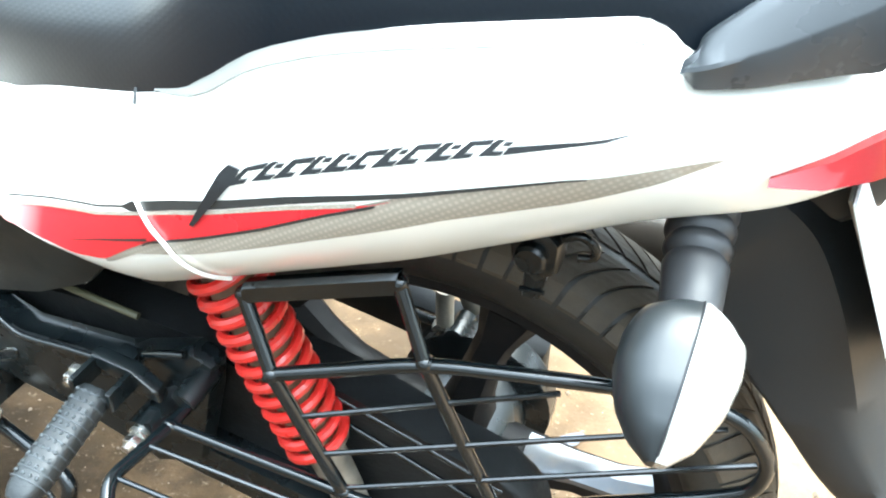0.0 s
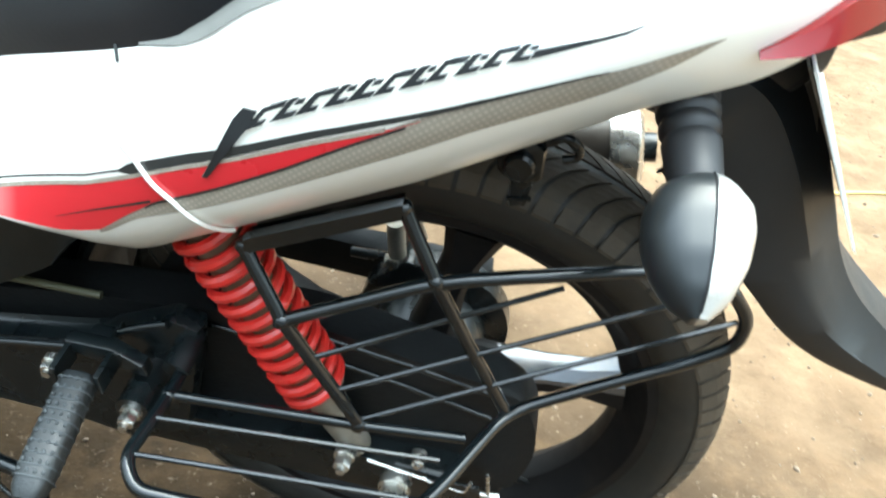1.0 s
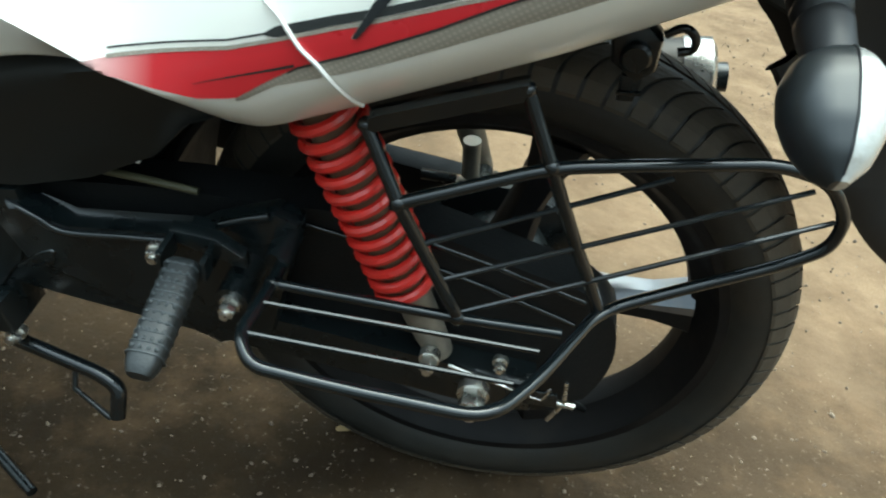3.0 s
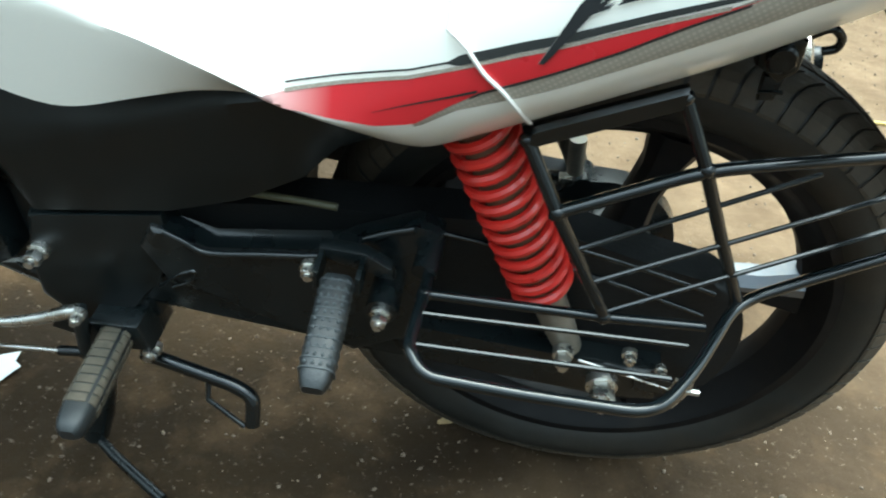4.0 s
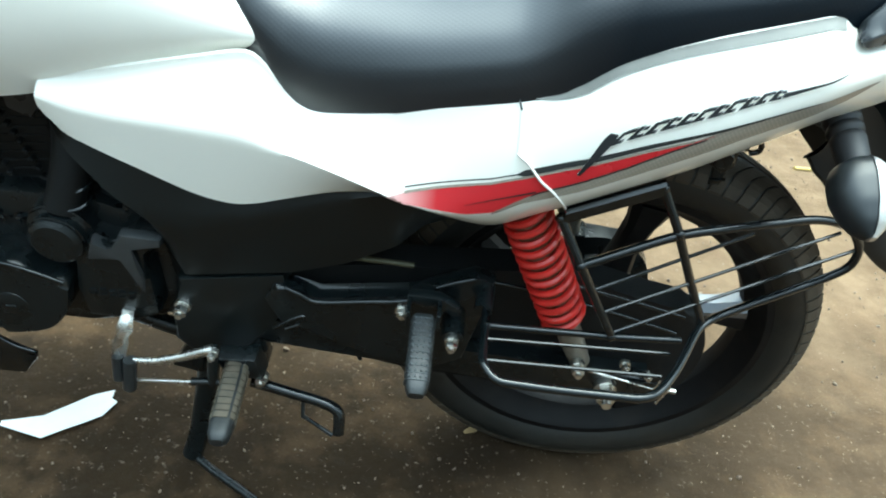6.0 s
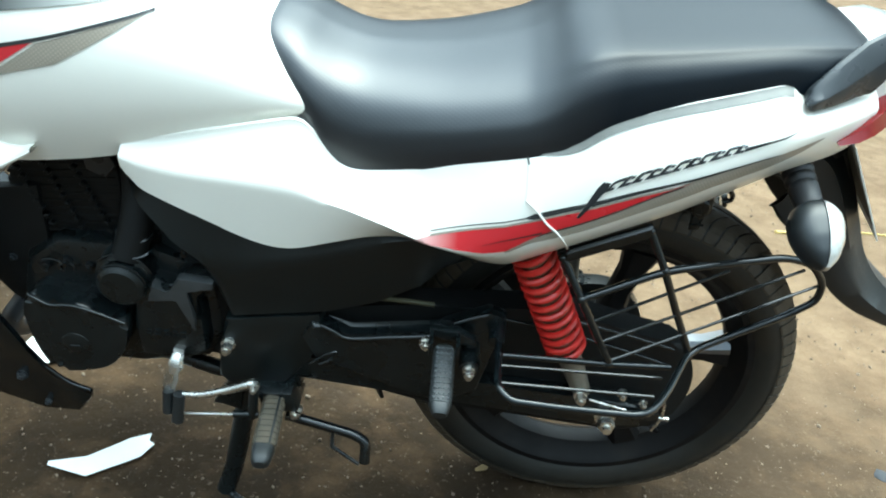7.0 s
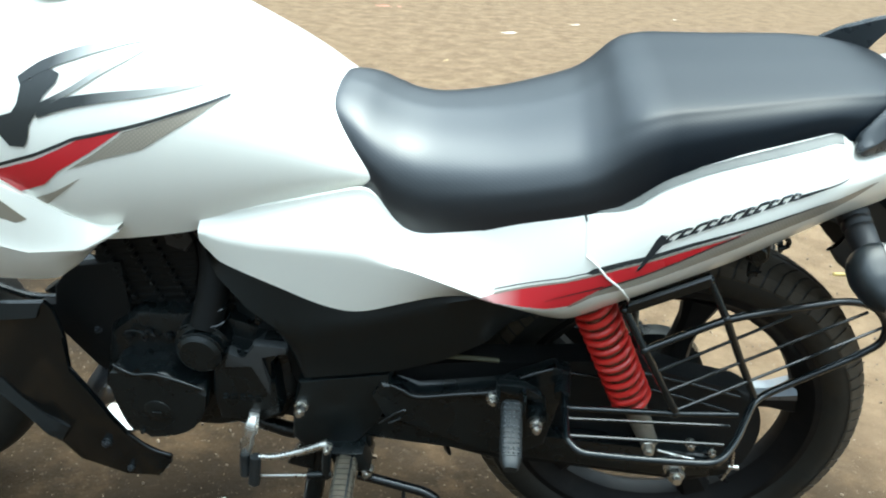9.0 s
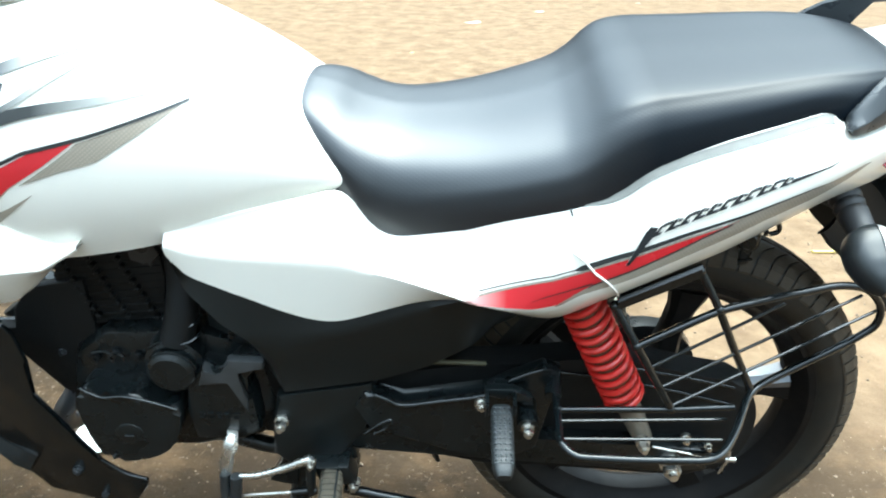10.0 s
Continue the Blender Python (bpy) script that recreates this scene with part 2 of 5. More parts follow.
def soil_material():
    m = bpy.data.materials.new("packed_soil")
    m.use_nodes = True
    nt = m.node_tree
    b = nt.nodes["Principled BSDF"]
    tc = nt.nodes.new("ShaderNodeTexCoord")
    cols = []
    base = None
    # Near base colours run extra dark: shade around the bike is mixed in.
    for k, (sc, det, lo, hi, c0, c1, top) in enumerate((
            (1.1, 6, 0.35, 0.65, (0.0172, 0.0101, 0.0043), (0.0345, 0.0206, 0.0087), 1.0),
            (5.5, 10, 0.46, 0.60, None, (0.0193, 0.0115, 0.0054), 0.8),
            (8.0, 10, 0.50, 0.66, None, (0.080, 0.0490, 0.0240), 0.7),
            (34.0, 8, 0.50, 0.72, None, (0.028, 0.0195, 0.012), 0.6),
            (110.0, 5, 0.60, 0.75, None, (0.24, 0.19, 0.14), 0.6))):
        n = nt.nodes.new("ShaderNodeTexNoise")
        n.inputs["Scale"].default_value = sc
        n.inputs["Detail"].default_value = det
        n.inputs["Roughness"].default_value = 0.65
        shift = nt.nodes.new("ShaderNodeVectorMath")
        shift.inputs[1].default_value = (k * 3.7, k * 1.9, k * 5.1)
        nt.links.new(tc.outputs["Object"], shift.inputs[0])
        nt.links.new(shift.outputs[0], n.inputs["Vector"])
        r = nt.nodes.new("ShaderNodeMapRange")
        r.inputs["From Min"].default_value, r.inputs["From Max"].default_value = lo, hi
        r.inputs["To Max"].default_value = top
        nt.links.new(n.outputs["Fac"], r.inputs["Value"])
        mx = nt.nodes.new("ShaderNodeMix")
        mx.data_type = "RGBA"
        nt.links.new(r.outputs[0], mx.inputs["Factor"])
        if base is None:
            mx.inputs["A"].default_value = (*c0, 1)
        else:
            nt.links.new(base, mx.inputs["A"])
        mx.inputs["B"].default_value = (*c1, 1)
        base = mx.outputs["Result"]
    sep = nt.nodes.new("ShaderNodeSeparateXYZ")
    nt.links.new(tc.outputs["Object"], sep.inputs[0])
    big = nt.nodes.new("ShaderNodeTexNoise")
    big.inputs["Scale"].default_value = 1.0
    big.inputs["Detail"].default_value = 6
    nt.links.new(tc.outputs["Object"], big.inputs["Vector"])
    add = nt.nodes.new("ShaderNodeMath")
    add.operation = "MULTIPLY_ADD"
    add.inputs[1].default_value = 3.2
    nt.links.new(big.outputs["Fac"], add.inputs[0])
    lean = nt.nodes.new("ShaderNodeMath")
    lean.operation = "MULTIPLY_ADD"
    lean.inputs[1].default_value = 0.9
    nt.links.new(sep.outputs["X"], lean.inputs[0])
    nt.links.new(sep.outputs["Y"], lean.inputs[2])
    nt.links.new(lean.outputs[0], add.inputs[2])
    # Earth turns pale away from the bike, so its shade is partly painted.
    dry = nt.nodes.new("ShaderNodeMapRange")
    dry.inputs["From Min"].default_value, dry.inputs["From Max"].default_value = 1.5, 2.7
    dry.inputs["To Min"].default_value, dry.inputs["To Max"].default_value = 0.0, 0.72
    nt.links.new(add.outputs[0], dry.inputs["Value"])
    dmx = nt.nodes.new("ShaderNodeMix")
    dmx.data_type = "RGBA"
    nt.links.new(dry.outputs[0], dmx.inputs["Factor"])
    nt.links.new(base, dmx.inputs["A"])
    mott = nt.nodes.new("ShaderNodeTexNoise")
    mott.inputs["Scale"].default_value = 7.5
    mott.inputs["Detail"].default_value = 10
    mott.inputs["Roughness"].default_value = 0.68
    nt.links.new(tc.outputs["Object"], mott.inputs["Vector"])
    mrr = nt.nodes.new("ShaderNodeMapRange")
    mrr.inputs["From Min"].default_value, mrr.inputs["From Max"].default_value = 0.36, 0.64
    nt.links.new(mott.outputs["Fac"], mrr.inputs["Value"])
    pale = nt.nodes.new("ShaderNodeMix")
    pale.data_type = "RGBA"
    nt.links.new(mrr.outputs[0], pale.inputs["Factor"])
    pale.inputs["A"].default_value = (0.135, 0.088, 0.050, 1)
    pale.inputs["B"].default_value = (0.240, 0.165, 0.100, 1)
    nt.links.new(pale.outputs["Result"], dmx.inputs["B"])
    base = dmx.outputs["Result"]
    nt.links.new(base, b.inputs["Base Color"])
    b.inputs["Roughness"].default_value = 0.92
    b.inputs["Specular IOR Level"].default_value = 0.2
    h = nt.nodes.new("ShaderNodeTexNoise")
    h.inputs["Scale"].default_value = 38
    h.inputs["Detail"].default_value = 12
    h.inputs["Roughness"].default_value = 0.7
    nt.links.new(tc.outputs["Object"], h.inputs["Vector"])
    bp = nt.nodes.new("ShaderNodeBump")
    bp.inputs["Strength"].default_value = 0.42
    bp.inputs["Distance"].default_value = 0.013
    nt.links.new(h.outputs["Fac"], bp.inputs["Height"])
    h2 = nt.nodes.new("ShaderNodeTexNoise")
    h2.inputs["Scale"].default_value = 9
    h2.inputs["Detail"].default_value = 8
    nt.links.new(tc.outputs["Object"], h2.inputs["Vector"])
    bp2 = nt.nodes.new("ShaderNodeBump")
    bp2.inputs["Strength"].default_value = 0.22
    bp2.inputs["Distance"].default_value = 0.02
    nt.links.new(h2.outputs["Fac"], bp2.inputs["Height"])
    nt.links.new(bp.outputs[0], bp2.inputs["Normal"])
    nt.links.new(bp2.outputs[0], b.inputs["Normal"])
    return m


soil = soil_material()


# ---- mesh helpers ----
def part(name, bm, material, parent=None, label="", smooth=True):
    me = bpy.data.meshes.new(name)
    bmesh.ops.recalc_face_normals(bm, faces=bm.faces)
    bm.to_mesh(me)
    bm.free()
    if smooth:
        for p in me.polygons:
            p.use_smooth = True
        me.set_sharp_from_angle(angle=radians(38))
    me.materials.append(material)
    ob = new(name, me)
    ob.parent = parent
    if label:
        tagged(ob, label)
    return ob


def smooth_line(pts, n=8, closed=False):
    """Catmull-Rom through the points."""
    pts = [Vector(p) for p in pts]
    out = []
    m = len(pts)
    for i in range(m if closed else m - 1):
        if closed:
            p0, p1, p2, p3 = pts[(i - 1) % m], pts[i], pts[(i + 1) % m], pts[(i + 2) % m]
        else:
            p1, p2 = pts[i], pts[i + 1]
            p0 = pts[i - 1] if i else p1 * 2 - p2
            p3 = pts[i + 2] if i + 2 < m else p2 * 2 - p1
        for k in range(n):
            u = k / n
            out.append(0.5 * (2 * p1 + (p2 - p0) * u + (2 * p0 - 5 * p1 + 4 * p2 - p3) * u * u + (3 * p1 - p0 - 3 * p2 + p3) * u ** 3))
    if not closed:
        out.append(pts[-1])
    return out


def rounded_line(pts, r, n=5):
    """A polyline with its corners rounded by about r."""
    pts = [Vector(p) for p in pts]
    out = [pts[0]]
    for a, b, c in zip(pts, pts[1:], pts[2:]):
        ra = min(r, (a - b).length * 0.45, (c - b).length * 0.45)
        p, q = b + (a - b).normalized() * ra, b + (c - b).normalized() * ra
        for k in range(n + 1):
            u = k / n
            out.append(p * (1 - u) ** 2 + b * 2 * u * (1 - u) + q * u * u)
    out.append(pts[-1])
    return out


def skin(bm, rings, closed_ring=True, caps=True):
    """Joins rings of equal count."""
    vs = [[bm.verts.new(p) for p in ring] for ring in rings]
    n = len(vs[0])
    for a, b in zip(vs, vs[1:]):
        for i in range(n if closed_ring else n - 1):
            j = (i + 1) % n
            bm.faces.new((a[i], a[j], b[j], b[i]))
    if caps and closed_ring:
        bm.faces.new(vs[0])
        bm.faces.new(vs[-1][::-1])
    return vs


def tube(bm, line, r, seg=10, closed=False, radii=None, caps=True):
    line = [Vector(p) for p in line]
    m = len(line)
    up = None
    rings = []
    for i, p in enumerate(line):
        if closed:
            d = (line[(i + 1) % m] - line[i - 1]).normalized()
        else:
            d = (line[min(i + 1, m - 1)] - line[max(i - 1, 0)]).normalized()
        if up is None:
            up = Vector((0, 0, 1)) if abs(d.z) < 0.8 else Vector((0, 1, 0))
        up = (up - d * up.dot(d)).normalized()
        side = d.cross(up)
        rr = radii[i] if radii else r
        rings.append([p + (up * math.cos(a) + side * math.sin(a)) * rr for a in (2 * math.pi * k / seg for k in range(seg))])
    if closed:
        rings.append(rings[0])
        vs = [[bm.verts.new(q) for q in ring] for ring in rings[:-1]]
        vs.append(vs[0])
        for a, b in zip(vs, vs[1:]):
            for i in range(seg):
                j = (i + 1) % seg
                bm.faces.new((a[i], a[j], b[j], b[i]))
    else:
        skin(bm, rings, caps=caps)
    return bm


def rod(name, line, r, material, parent, label="", seg=10, radii=None):
    return part(name, tube(bmesh.new(), line, r, seg, radii=radii), material, parent, label)


def plate_bm(outline, y0, y1, bevel=0.003, bm=None, segs=2):
    """A flat piece with an xz outline between two lateral places."""
    bm = bm or bmesh.new()
    a = [bm.verts.new((x, y0, z)) for x, z in outline]
    b = [bm.verts.new((x, y1, z)) for x, z in outline]
    n = len(a)
    new_faces = [bm.faces.new(a), bm.faces.new(b[::-1])]
    for i in range(n):
        j = (i + 1) % n
        new_faces.append(bm.faces.new((a[j], a[i], b[i], b[j])))
    if bevel:
        edges = list({e for f in new_faces[:2] for e in f.edges})
        bmesh.ops.bevel(bm, geom=edges, offset=bevel, segments=segs, affect="EDGES", profile=0.5)
    return bm


def plate(name, outline, y0, y1, material, parent, bevel=0.003, label="", round_it=0):
    pts = [(p.x, p.z) for p in smooth_line([(x, 0, z) for x, z in outline], round_it, True)] if round_it else outline
    return part(name, plate_bm(pts, y0, y1, bevel), material, parent, label)


def lathe_y(bm, cx, cz, prof, seg=40, a0=0.0, a1=2 * math.pi):
    """Turns (radius, y) pairs about the lateral axis through cx, cz."""
    full = abs(a1 - a0 - 2 * math.pi) < 1e-6
    rings = []
    for k in range(seg + (0 if full else 1)):
        a = a0 + (a1 - a0) * k / seg
        rings.append([(cx + r * math.cos(a), y, cz + r * math.sin(a)) for r, y in prof])
    vs = [[bm.verts.new(p) for p in ring] for ring in rings]
    if full:
        vs.append(vs[0])
    for a, b in zip(vs, vs[1:]):
        for i in range(len(prof) - 1):
            bm.faces.new((a[i], a[i + 1], b[i + 1], b[i]))
    return bm


def drum(name, cx, cz, prof, material, parent, label="", seg=36):
    bm = lathe_y(bmesh.new(), cx, cz, prof, seg)
    bmesh.ops.remove_doubles(bm, verts=bm.verts, dist=1e-5)
    return part(name, bm, material, parent, label)


def bolt(name, x, y, z, r, parent, depth=0.012, material=None):
    """A hexagon head with a washer, facing the near side (towards -y)."""
    bm = bmesh.new()
    lathe_y(bm, x, z, [(0.0001, y + depth * 0.3), (r * 1.22, y + depth * 0.3), (r * 1.22, y + depth), (0.0001, y + depth)], 20)
    hexa = [(x + r * math.cos(k * math.pi / 3 + 0.3), z + r * math.sin(k * math.pi / 3 + 0.3)) for k in range(6)]
    plate_bm(hexa, y - depth * 0.6, y + depth * 0.35, r * 0.12, bm)
    lathe_y(bm, x, z, [(0.0001, y - depth), (r * 0.5, y - depth), (r * 0.55, y - depth * 0.6), (0.0001, y - depth * 0.6)], 14)
    bmesh.ops.remove_doubles(bm, verts=bm.verts, dist=1e-6)
    return part(name, bm, material or steel, parent)


def curve1(pts):
    """A smooth function through (x, value) pairs."""
    xs, ys = np.array([p[0] for p in pts]), np.array([p[1] for p in pts])
    def f(x):
        return float(np.interp(x, xs, ys))
    def g(x):
        return sum(f(x + d) * w for d, w in ((-0.012, 0.25), (0, 0.5), (0.012, 0.25)))
    return g


# ---- ground ----
def ground_height(x, y):
    h = 0.010 * noise.noise(Vector((x * 1.1, y * 1.1, 3.0))) + 0.006 * noise.noise(Vector((x * 4.3, y * 4.3, 7.0))) + 0.003 * noise.noise(Vector((x * 13, y * 13, 1.0)))
    return h - 0.006


def make_ground():
    bm = bmesh.new()
    xs = sorted(set([round(v, 4) for v in np.linspace(-2.2, 1.8, 121)] + [-400, -120, -40, -15, -8, -5, -3.5, -2.8, 2.4, 3.2, 5, 8, 15, 40, 120, 400]))
    ys = sorted(set([round(v, 4) for v in np.linspace(-1.0, 1.6, 79)] + [-400, -120, -40, -15, -8, -4, -2.4, -1.5, 2.2, 3, 4, 5.5, 8, 12, 20, 40, 120, 400]))
    vs = [[bm.verts.new((x, y, ground_height(x, y) if abs(x) < 9 and abs(y) < 9 else -0.006)) for x in xs] for y in ys]
    for a, b in zip(vs, vs[1:]):
        for i in range(len(xs) - 1):
            bm.faces.new((a[i], a[i + 1], b[i + 1], b[i]))
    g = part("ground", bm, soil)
    return tagged(g, "brown packed bare earth with grit and small stones", "ground", kind="structure")


make_ground()
far_plaster = mat("dark_blocker_plaster", (0.07, 0.065, 0.055), 0.9, vary=0.2, vscale=2, bump=0.3, bscale=30)
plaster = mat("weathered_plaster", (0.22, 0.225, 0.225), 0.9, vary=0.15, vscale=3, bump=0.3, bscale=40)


def slab(name, x0, x1, y0, y1, z0, z1, material, label):
    bm = bmesh.new()
    bmesh.ops.create_cube(bm, size=1, matrix=Matrix.Translation(((x0 + x1) / 2, (y0 + y1) / 2, (z0 + z1) / 2)) @ Matrix.Diagonal((x1 - x0, y1 - y0, z1 - z0, 1)))
    bmesh.ops.bevel(bm, geom=bm.edges[:], offset=0.01, segments=1, affect="EDGES")
    return tagged(part(name, bm, material, smooth=False), label, name.split("_")[0], kind="structure")


# Unseen wall, added to hold back low sky and bounce light.
slab("wall_south", -6.0, 6.0, -2.7, -2.45, -0.1, 1.5, plaster, "plain weathered plaster wall, unseen, added to shape the light")

# Unseen dark wall, added to darken low reflections on the seat.
slab("wall_north", -34.0, 34.0, 27.0, 27.3, -0.1, 11.5, far_plaster, "tall dark unseen wall added to darken reflections")


# ---- motorcycle ----
bike = new("motorcycle")
bike.matrix_world = pose(0, 0.0487, 0.0077, 9.0, 0, 0)
tagged(bike, "white motorcycle with red stripes leaning on its side stand", "motorcycle")

# -- side panel: a shell between an upper and a lower edge line --
top_z = curve1([(-0.648, 0.684), (-0.60, 0.692), (-0.55, 0.704), (-0.50, 0.716), (-0.445, 0.727), (-0.43, 0.716), (-0.415, 0.690), (-0.40, 0.675), (-0.378, 0.672), (-0.33, 0.684), (-0.267, 0.706), (-0.178, 0.734), (-0.135, 0.751), (-0.10, 0.781), (-0.06, 0.799), (-0.018, 0.812), (0.091, 0.839), (0.097, 0.839), (0.108, 0.823), (0.15, 0.824), (0.21, 0.832)])
bot_z = curve1([(-0.648, 0.662), (-0.644, 0.650), (-0.633, 0.630), (-0.60, 0.618), (-0.547, 0.599), (-0.517, 0.587), (-0.485, 0.577), (-0.459, 0.573), (-0.438, 0.576), (-0.387, 0.593), (-0.35, 0.604), (-0.316, 0.609), (-0.259, 0.600), (-0.215, 0.587), (-0.183, 0.587), (-0.155, 0.601), (-0.122, 0.617), (0.001, 0.680), (0.113, 0.736), (0.17, 0.755), (0.195, 0.767), (0.21, 0.780)])
top_y = curve1([(-0.648, 0.165), (-0.50, 0.15), (-0.44, 0.140), (-0.40, 0.142), (-0.33, 0.156), (-0.25, 0.169), (-0.178, 0.178), (-0.12, 0.182), (-0.06, 0.173), (0.0, 0.162), (0.09, 0.142), (0.15, 0.120), (0.21, 0.09)])
crest_y = curve1([(-0.648, 0.18), (-0.50, 0.192), (-0.38, 0.199), (-0.26, 0.214), (-0.11, 0.220), (0.0, 0.209), (0.09, 0.188), (0.15, 0.158), (0.19, 0.134), (0.21, 0.118)])
bot_y = curve1([(-0.648, 0.178), (-0.58, 0.186), (-0.50, 0.191), (-0.43, 0.192), (-0.36, 0.188), (-0.30, 0.186), (-0.18, 0.190), (-0.12, 0.185), (0.0, 0.176), (0.1, 0.152), (0.17, 0.132), (0.21, 0.112)])
crease_z = curve1([(-0.648, 0.668), (-0.62, 0.657), (-0.572, 0.654), (-0.50, 0.656), (-0.44, 0.655), (-0.395, 0.650), (-0.357, 0.641), (-0.33, 0.634), (-0.281, 0.620), (-0.24, 0.616), (-0.20, 0.625), (-0.15, 0.652), (-0.10, 0.676), (0.0, 0.736), (0.10, 0.788), (0.15, 0.800), (0.21, 0.815)])


def crease_v(x):
    return min(0.93, max(0.2, (top_z(x) - crease_z(x)) / max(0.004, top_z(x) - bot_z(x))))


fall_p = curve1([(-0.648, 1.7), (-0.42, 1.6), (-0.32, 1.1), (-0.20, 1.7), (0.21, 1.8)])


rise_p = curve1([(-0.665, 0.9), (-0.58, 1.2), (-0.50, 1.7), (-0.44, 2.5), (-0.425, 2.0), (-0.40, 1.1), (-0.30, 1.2)])
rise_k = curve1([(-0.30, 1.0), (-0.16, 0.0), (0.21, 0.0)])


def panel_yz(x, v):
    vc, yt, yc, yb = crease_v(x), top_y(x), crest_y(x), bot_y(x)
    soft = min(1.0, max(0.0, (-0.34 - x) / 0.08))
    if v < vc:
        u = v / vc
        round_y = yt + (yc - yt) * (3 * u * u - 2 * u ** 3)
        y = yt + (yc - yt) * (v / vc) ** rise_p(x) if x < -0.30 else yt + (yc - yt) * (rise_k(x) * (v / vc) ** 1.3 + (1 - rise_k(x)) * math.sin(math.pi / 2 * v / vc) ** 0.9)
        y += (round_y - y) * soft
    else:
        y = yc + (yb - yc) * ((v - vc) / (1 - vc)) ** fall_p(x)
    return y, top_z(x) + (bot_z(x) - top_z(x)) * v


def panel_y(x, z):
    v = (top_z(x) - z) / max(1e-4, top_z(x) - bot_z(x))
    return panel_yz(x, min(1.0, max(0.0, v)))[0]


def side_panel(side):
    bm = bmesh.new()
    n, rows = 140, 24
    vs = []
    for i in range(n + 1):
        x = -0.648 + 0.851 * i / n
        col = []
        yt = top_y(x)
        ring = [(x, side * (yt - 0.012), top_z(x) - 0.004), (x, side * (yt - 0.004), top_z(x) + 0.001)]
        vc = crease_v(x)
        for k in range(rows + 1):
            v = vc * k / 12 if k <= 12 else vc + (1 - vc) * (k - 12) / (rows - 12)
            y, z = panel_yz(x, v)
            ring.append((x, side * y, z))
        yb = bot_y(x)
        ring += [(x, side * (yb - 0.003), bot_z(x) - 0.002), (x, side * (yb - 0.014), bot_z(x) + 0.002)]
        vs.append([bm.verts.new(p) for p in ring])
    for a, b in zip(vs, vs[1:]):
        for k in range(len(a) - 1):
            bm.faces.new((a[k], a[k + 1], b[k + 1], b[k]))
    return part("side_panel", bm, white_paint, bike, "pearl white painted plastic side and tail panel")


panel = side_panel(-1)
side_panel(1)
rod("panel_lip", [(x, -(top_y(x) - 0.002), top_z(x) + 0.001) for x in np.linspace(-0.40, -0.125, 40)], 0.0024, white_paint, panel, seg=8)


def strip(name, surf, x0, x1, zlo, zhi, material, parent, lift=0.0012, label="", n=60, rows=4):
    """A decal laid on a curved side, between two edge lines."""
    bm = bmesh.new()
    vs = []
    for i in range(n + 1):
        x = x0 + (x1 - x0) * i / n
        a, b = zlo(x), max(zhi(x), zlo(x) + 0.0003)
        vs.append([bm.verts.new((x, -(surf(x, a + (b - a) * k / rows) + lift), a + (b - a) * k / rows)) for k in range(rows + 1)])
    for a, b in zip(vs, vs[1:]):
        for k in range(rows):
            bm.faces.new((a[k], a[k + 1], b[k + 1], b[k]))
    return part(name, bm, material, parent, label)


def lin(pts):
    xs, ys = [p[0] for p in pts], [p[1] for p in pts]
    return lambda x: float(np.interp(x, xs, ys))


# rolled panel edge beside the seat, greyed to paint in the seat's shade
edge_h = lin([(-0.165, 0.001), (-0.12, 0.0075), (0.06, 0.0070), (0.096, 0.0060)])
strip("panel_bead", panel_y, -0.165, 0.096, lambda x: top_z(x) - edge_h(x), lambda x: top_z(x) + 0.0012, edge_shade_grey, panel, 0.0016, "rolled panel edge beside the seat, its shade put into the grey-beige colour", n=70)


line_z = lin([(-0.33, 0.622), (-0.30, 0.627), (-0.271, 0.637), (-0.196, 0.662), (-0.128, 0.694), (-0.06, 0.723), (-0.001, 0.746), (0.075, 0.774), (0.11, 0.784), (0.135, 0.792)])
line_h = lin([(-0.278, 0.0006), (-0.172, 0.0007), (-0.165, 0.0033), (-0.06, 0.0022), (0.0, 0.0014), (0.085, 0.0005)])
strip("black_line", panel_y, -0.278, 0.085, lambda x: line_z(x) - line_h(x), lambda x: line_z(x) + line_h(x), black_film, panel, 0.0018, n=110)
strip("grey_line", panel_y, -0.278, -0.02, lambda x: line_z(x) - 0.0058, lambda x: line_z(x) - 0.0034, weave_film, panel, 0.0016)
red_lo = lin([(-0.325, 0.612), (-0.30, 0.618), (-0.267, 0.620), (-0.245, 0.619), (-0.215, 0.620), (-0.19, 0.627), (-0.169, 0.645), (-0.15, 0.660), (-0.12, 0.676), (-0.073, 0.701), (-0.04, 0.721), (-0.003, 0.7415)])
strip("red_stripe", panel_y, -0.322, -0.003, lambda x: max(red_lo(x), bot_z(x) + 0.012), lambda x: line_z(x) - 0.0050, red_film, panel, 0.0012, "bright red stripe decal")
strip("red_slit", panel_y, -0.218, -0.152, lambda x: 0.6372 + (x + 0.2) * 0.46, lambda x: 0.6376 + (x + 0.2) * 0.46 + 0.0016 * (x + 0.218) / 0.066, black_film, panel, 0.0018)
strip("red_edge", panel_y, -0.156, -0.010, lambda x: red_lo(x) - 0.0016, lambda x: red_lo(x) + 0.0002, black_film, panel, 0.0018)
grey_lo = lin([(-0.188, 0.624), (-0.164, 0.643), (-0.127, 0.660), (-0.066, 0.690), (0.022, 0.735), (0.078, 0.758), (0.115, 0.775), (0.142, 0.7935)])
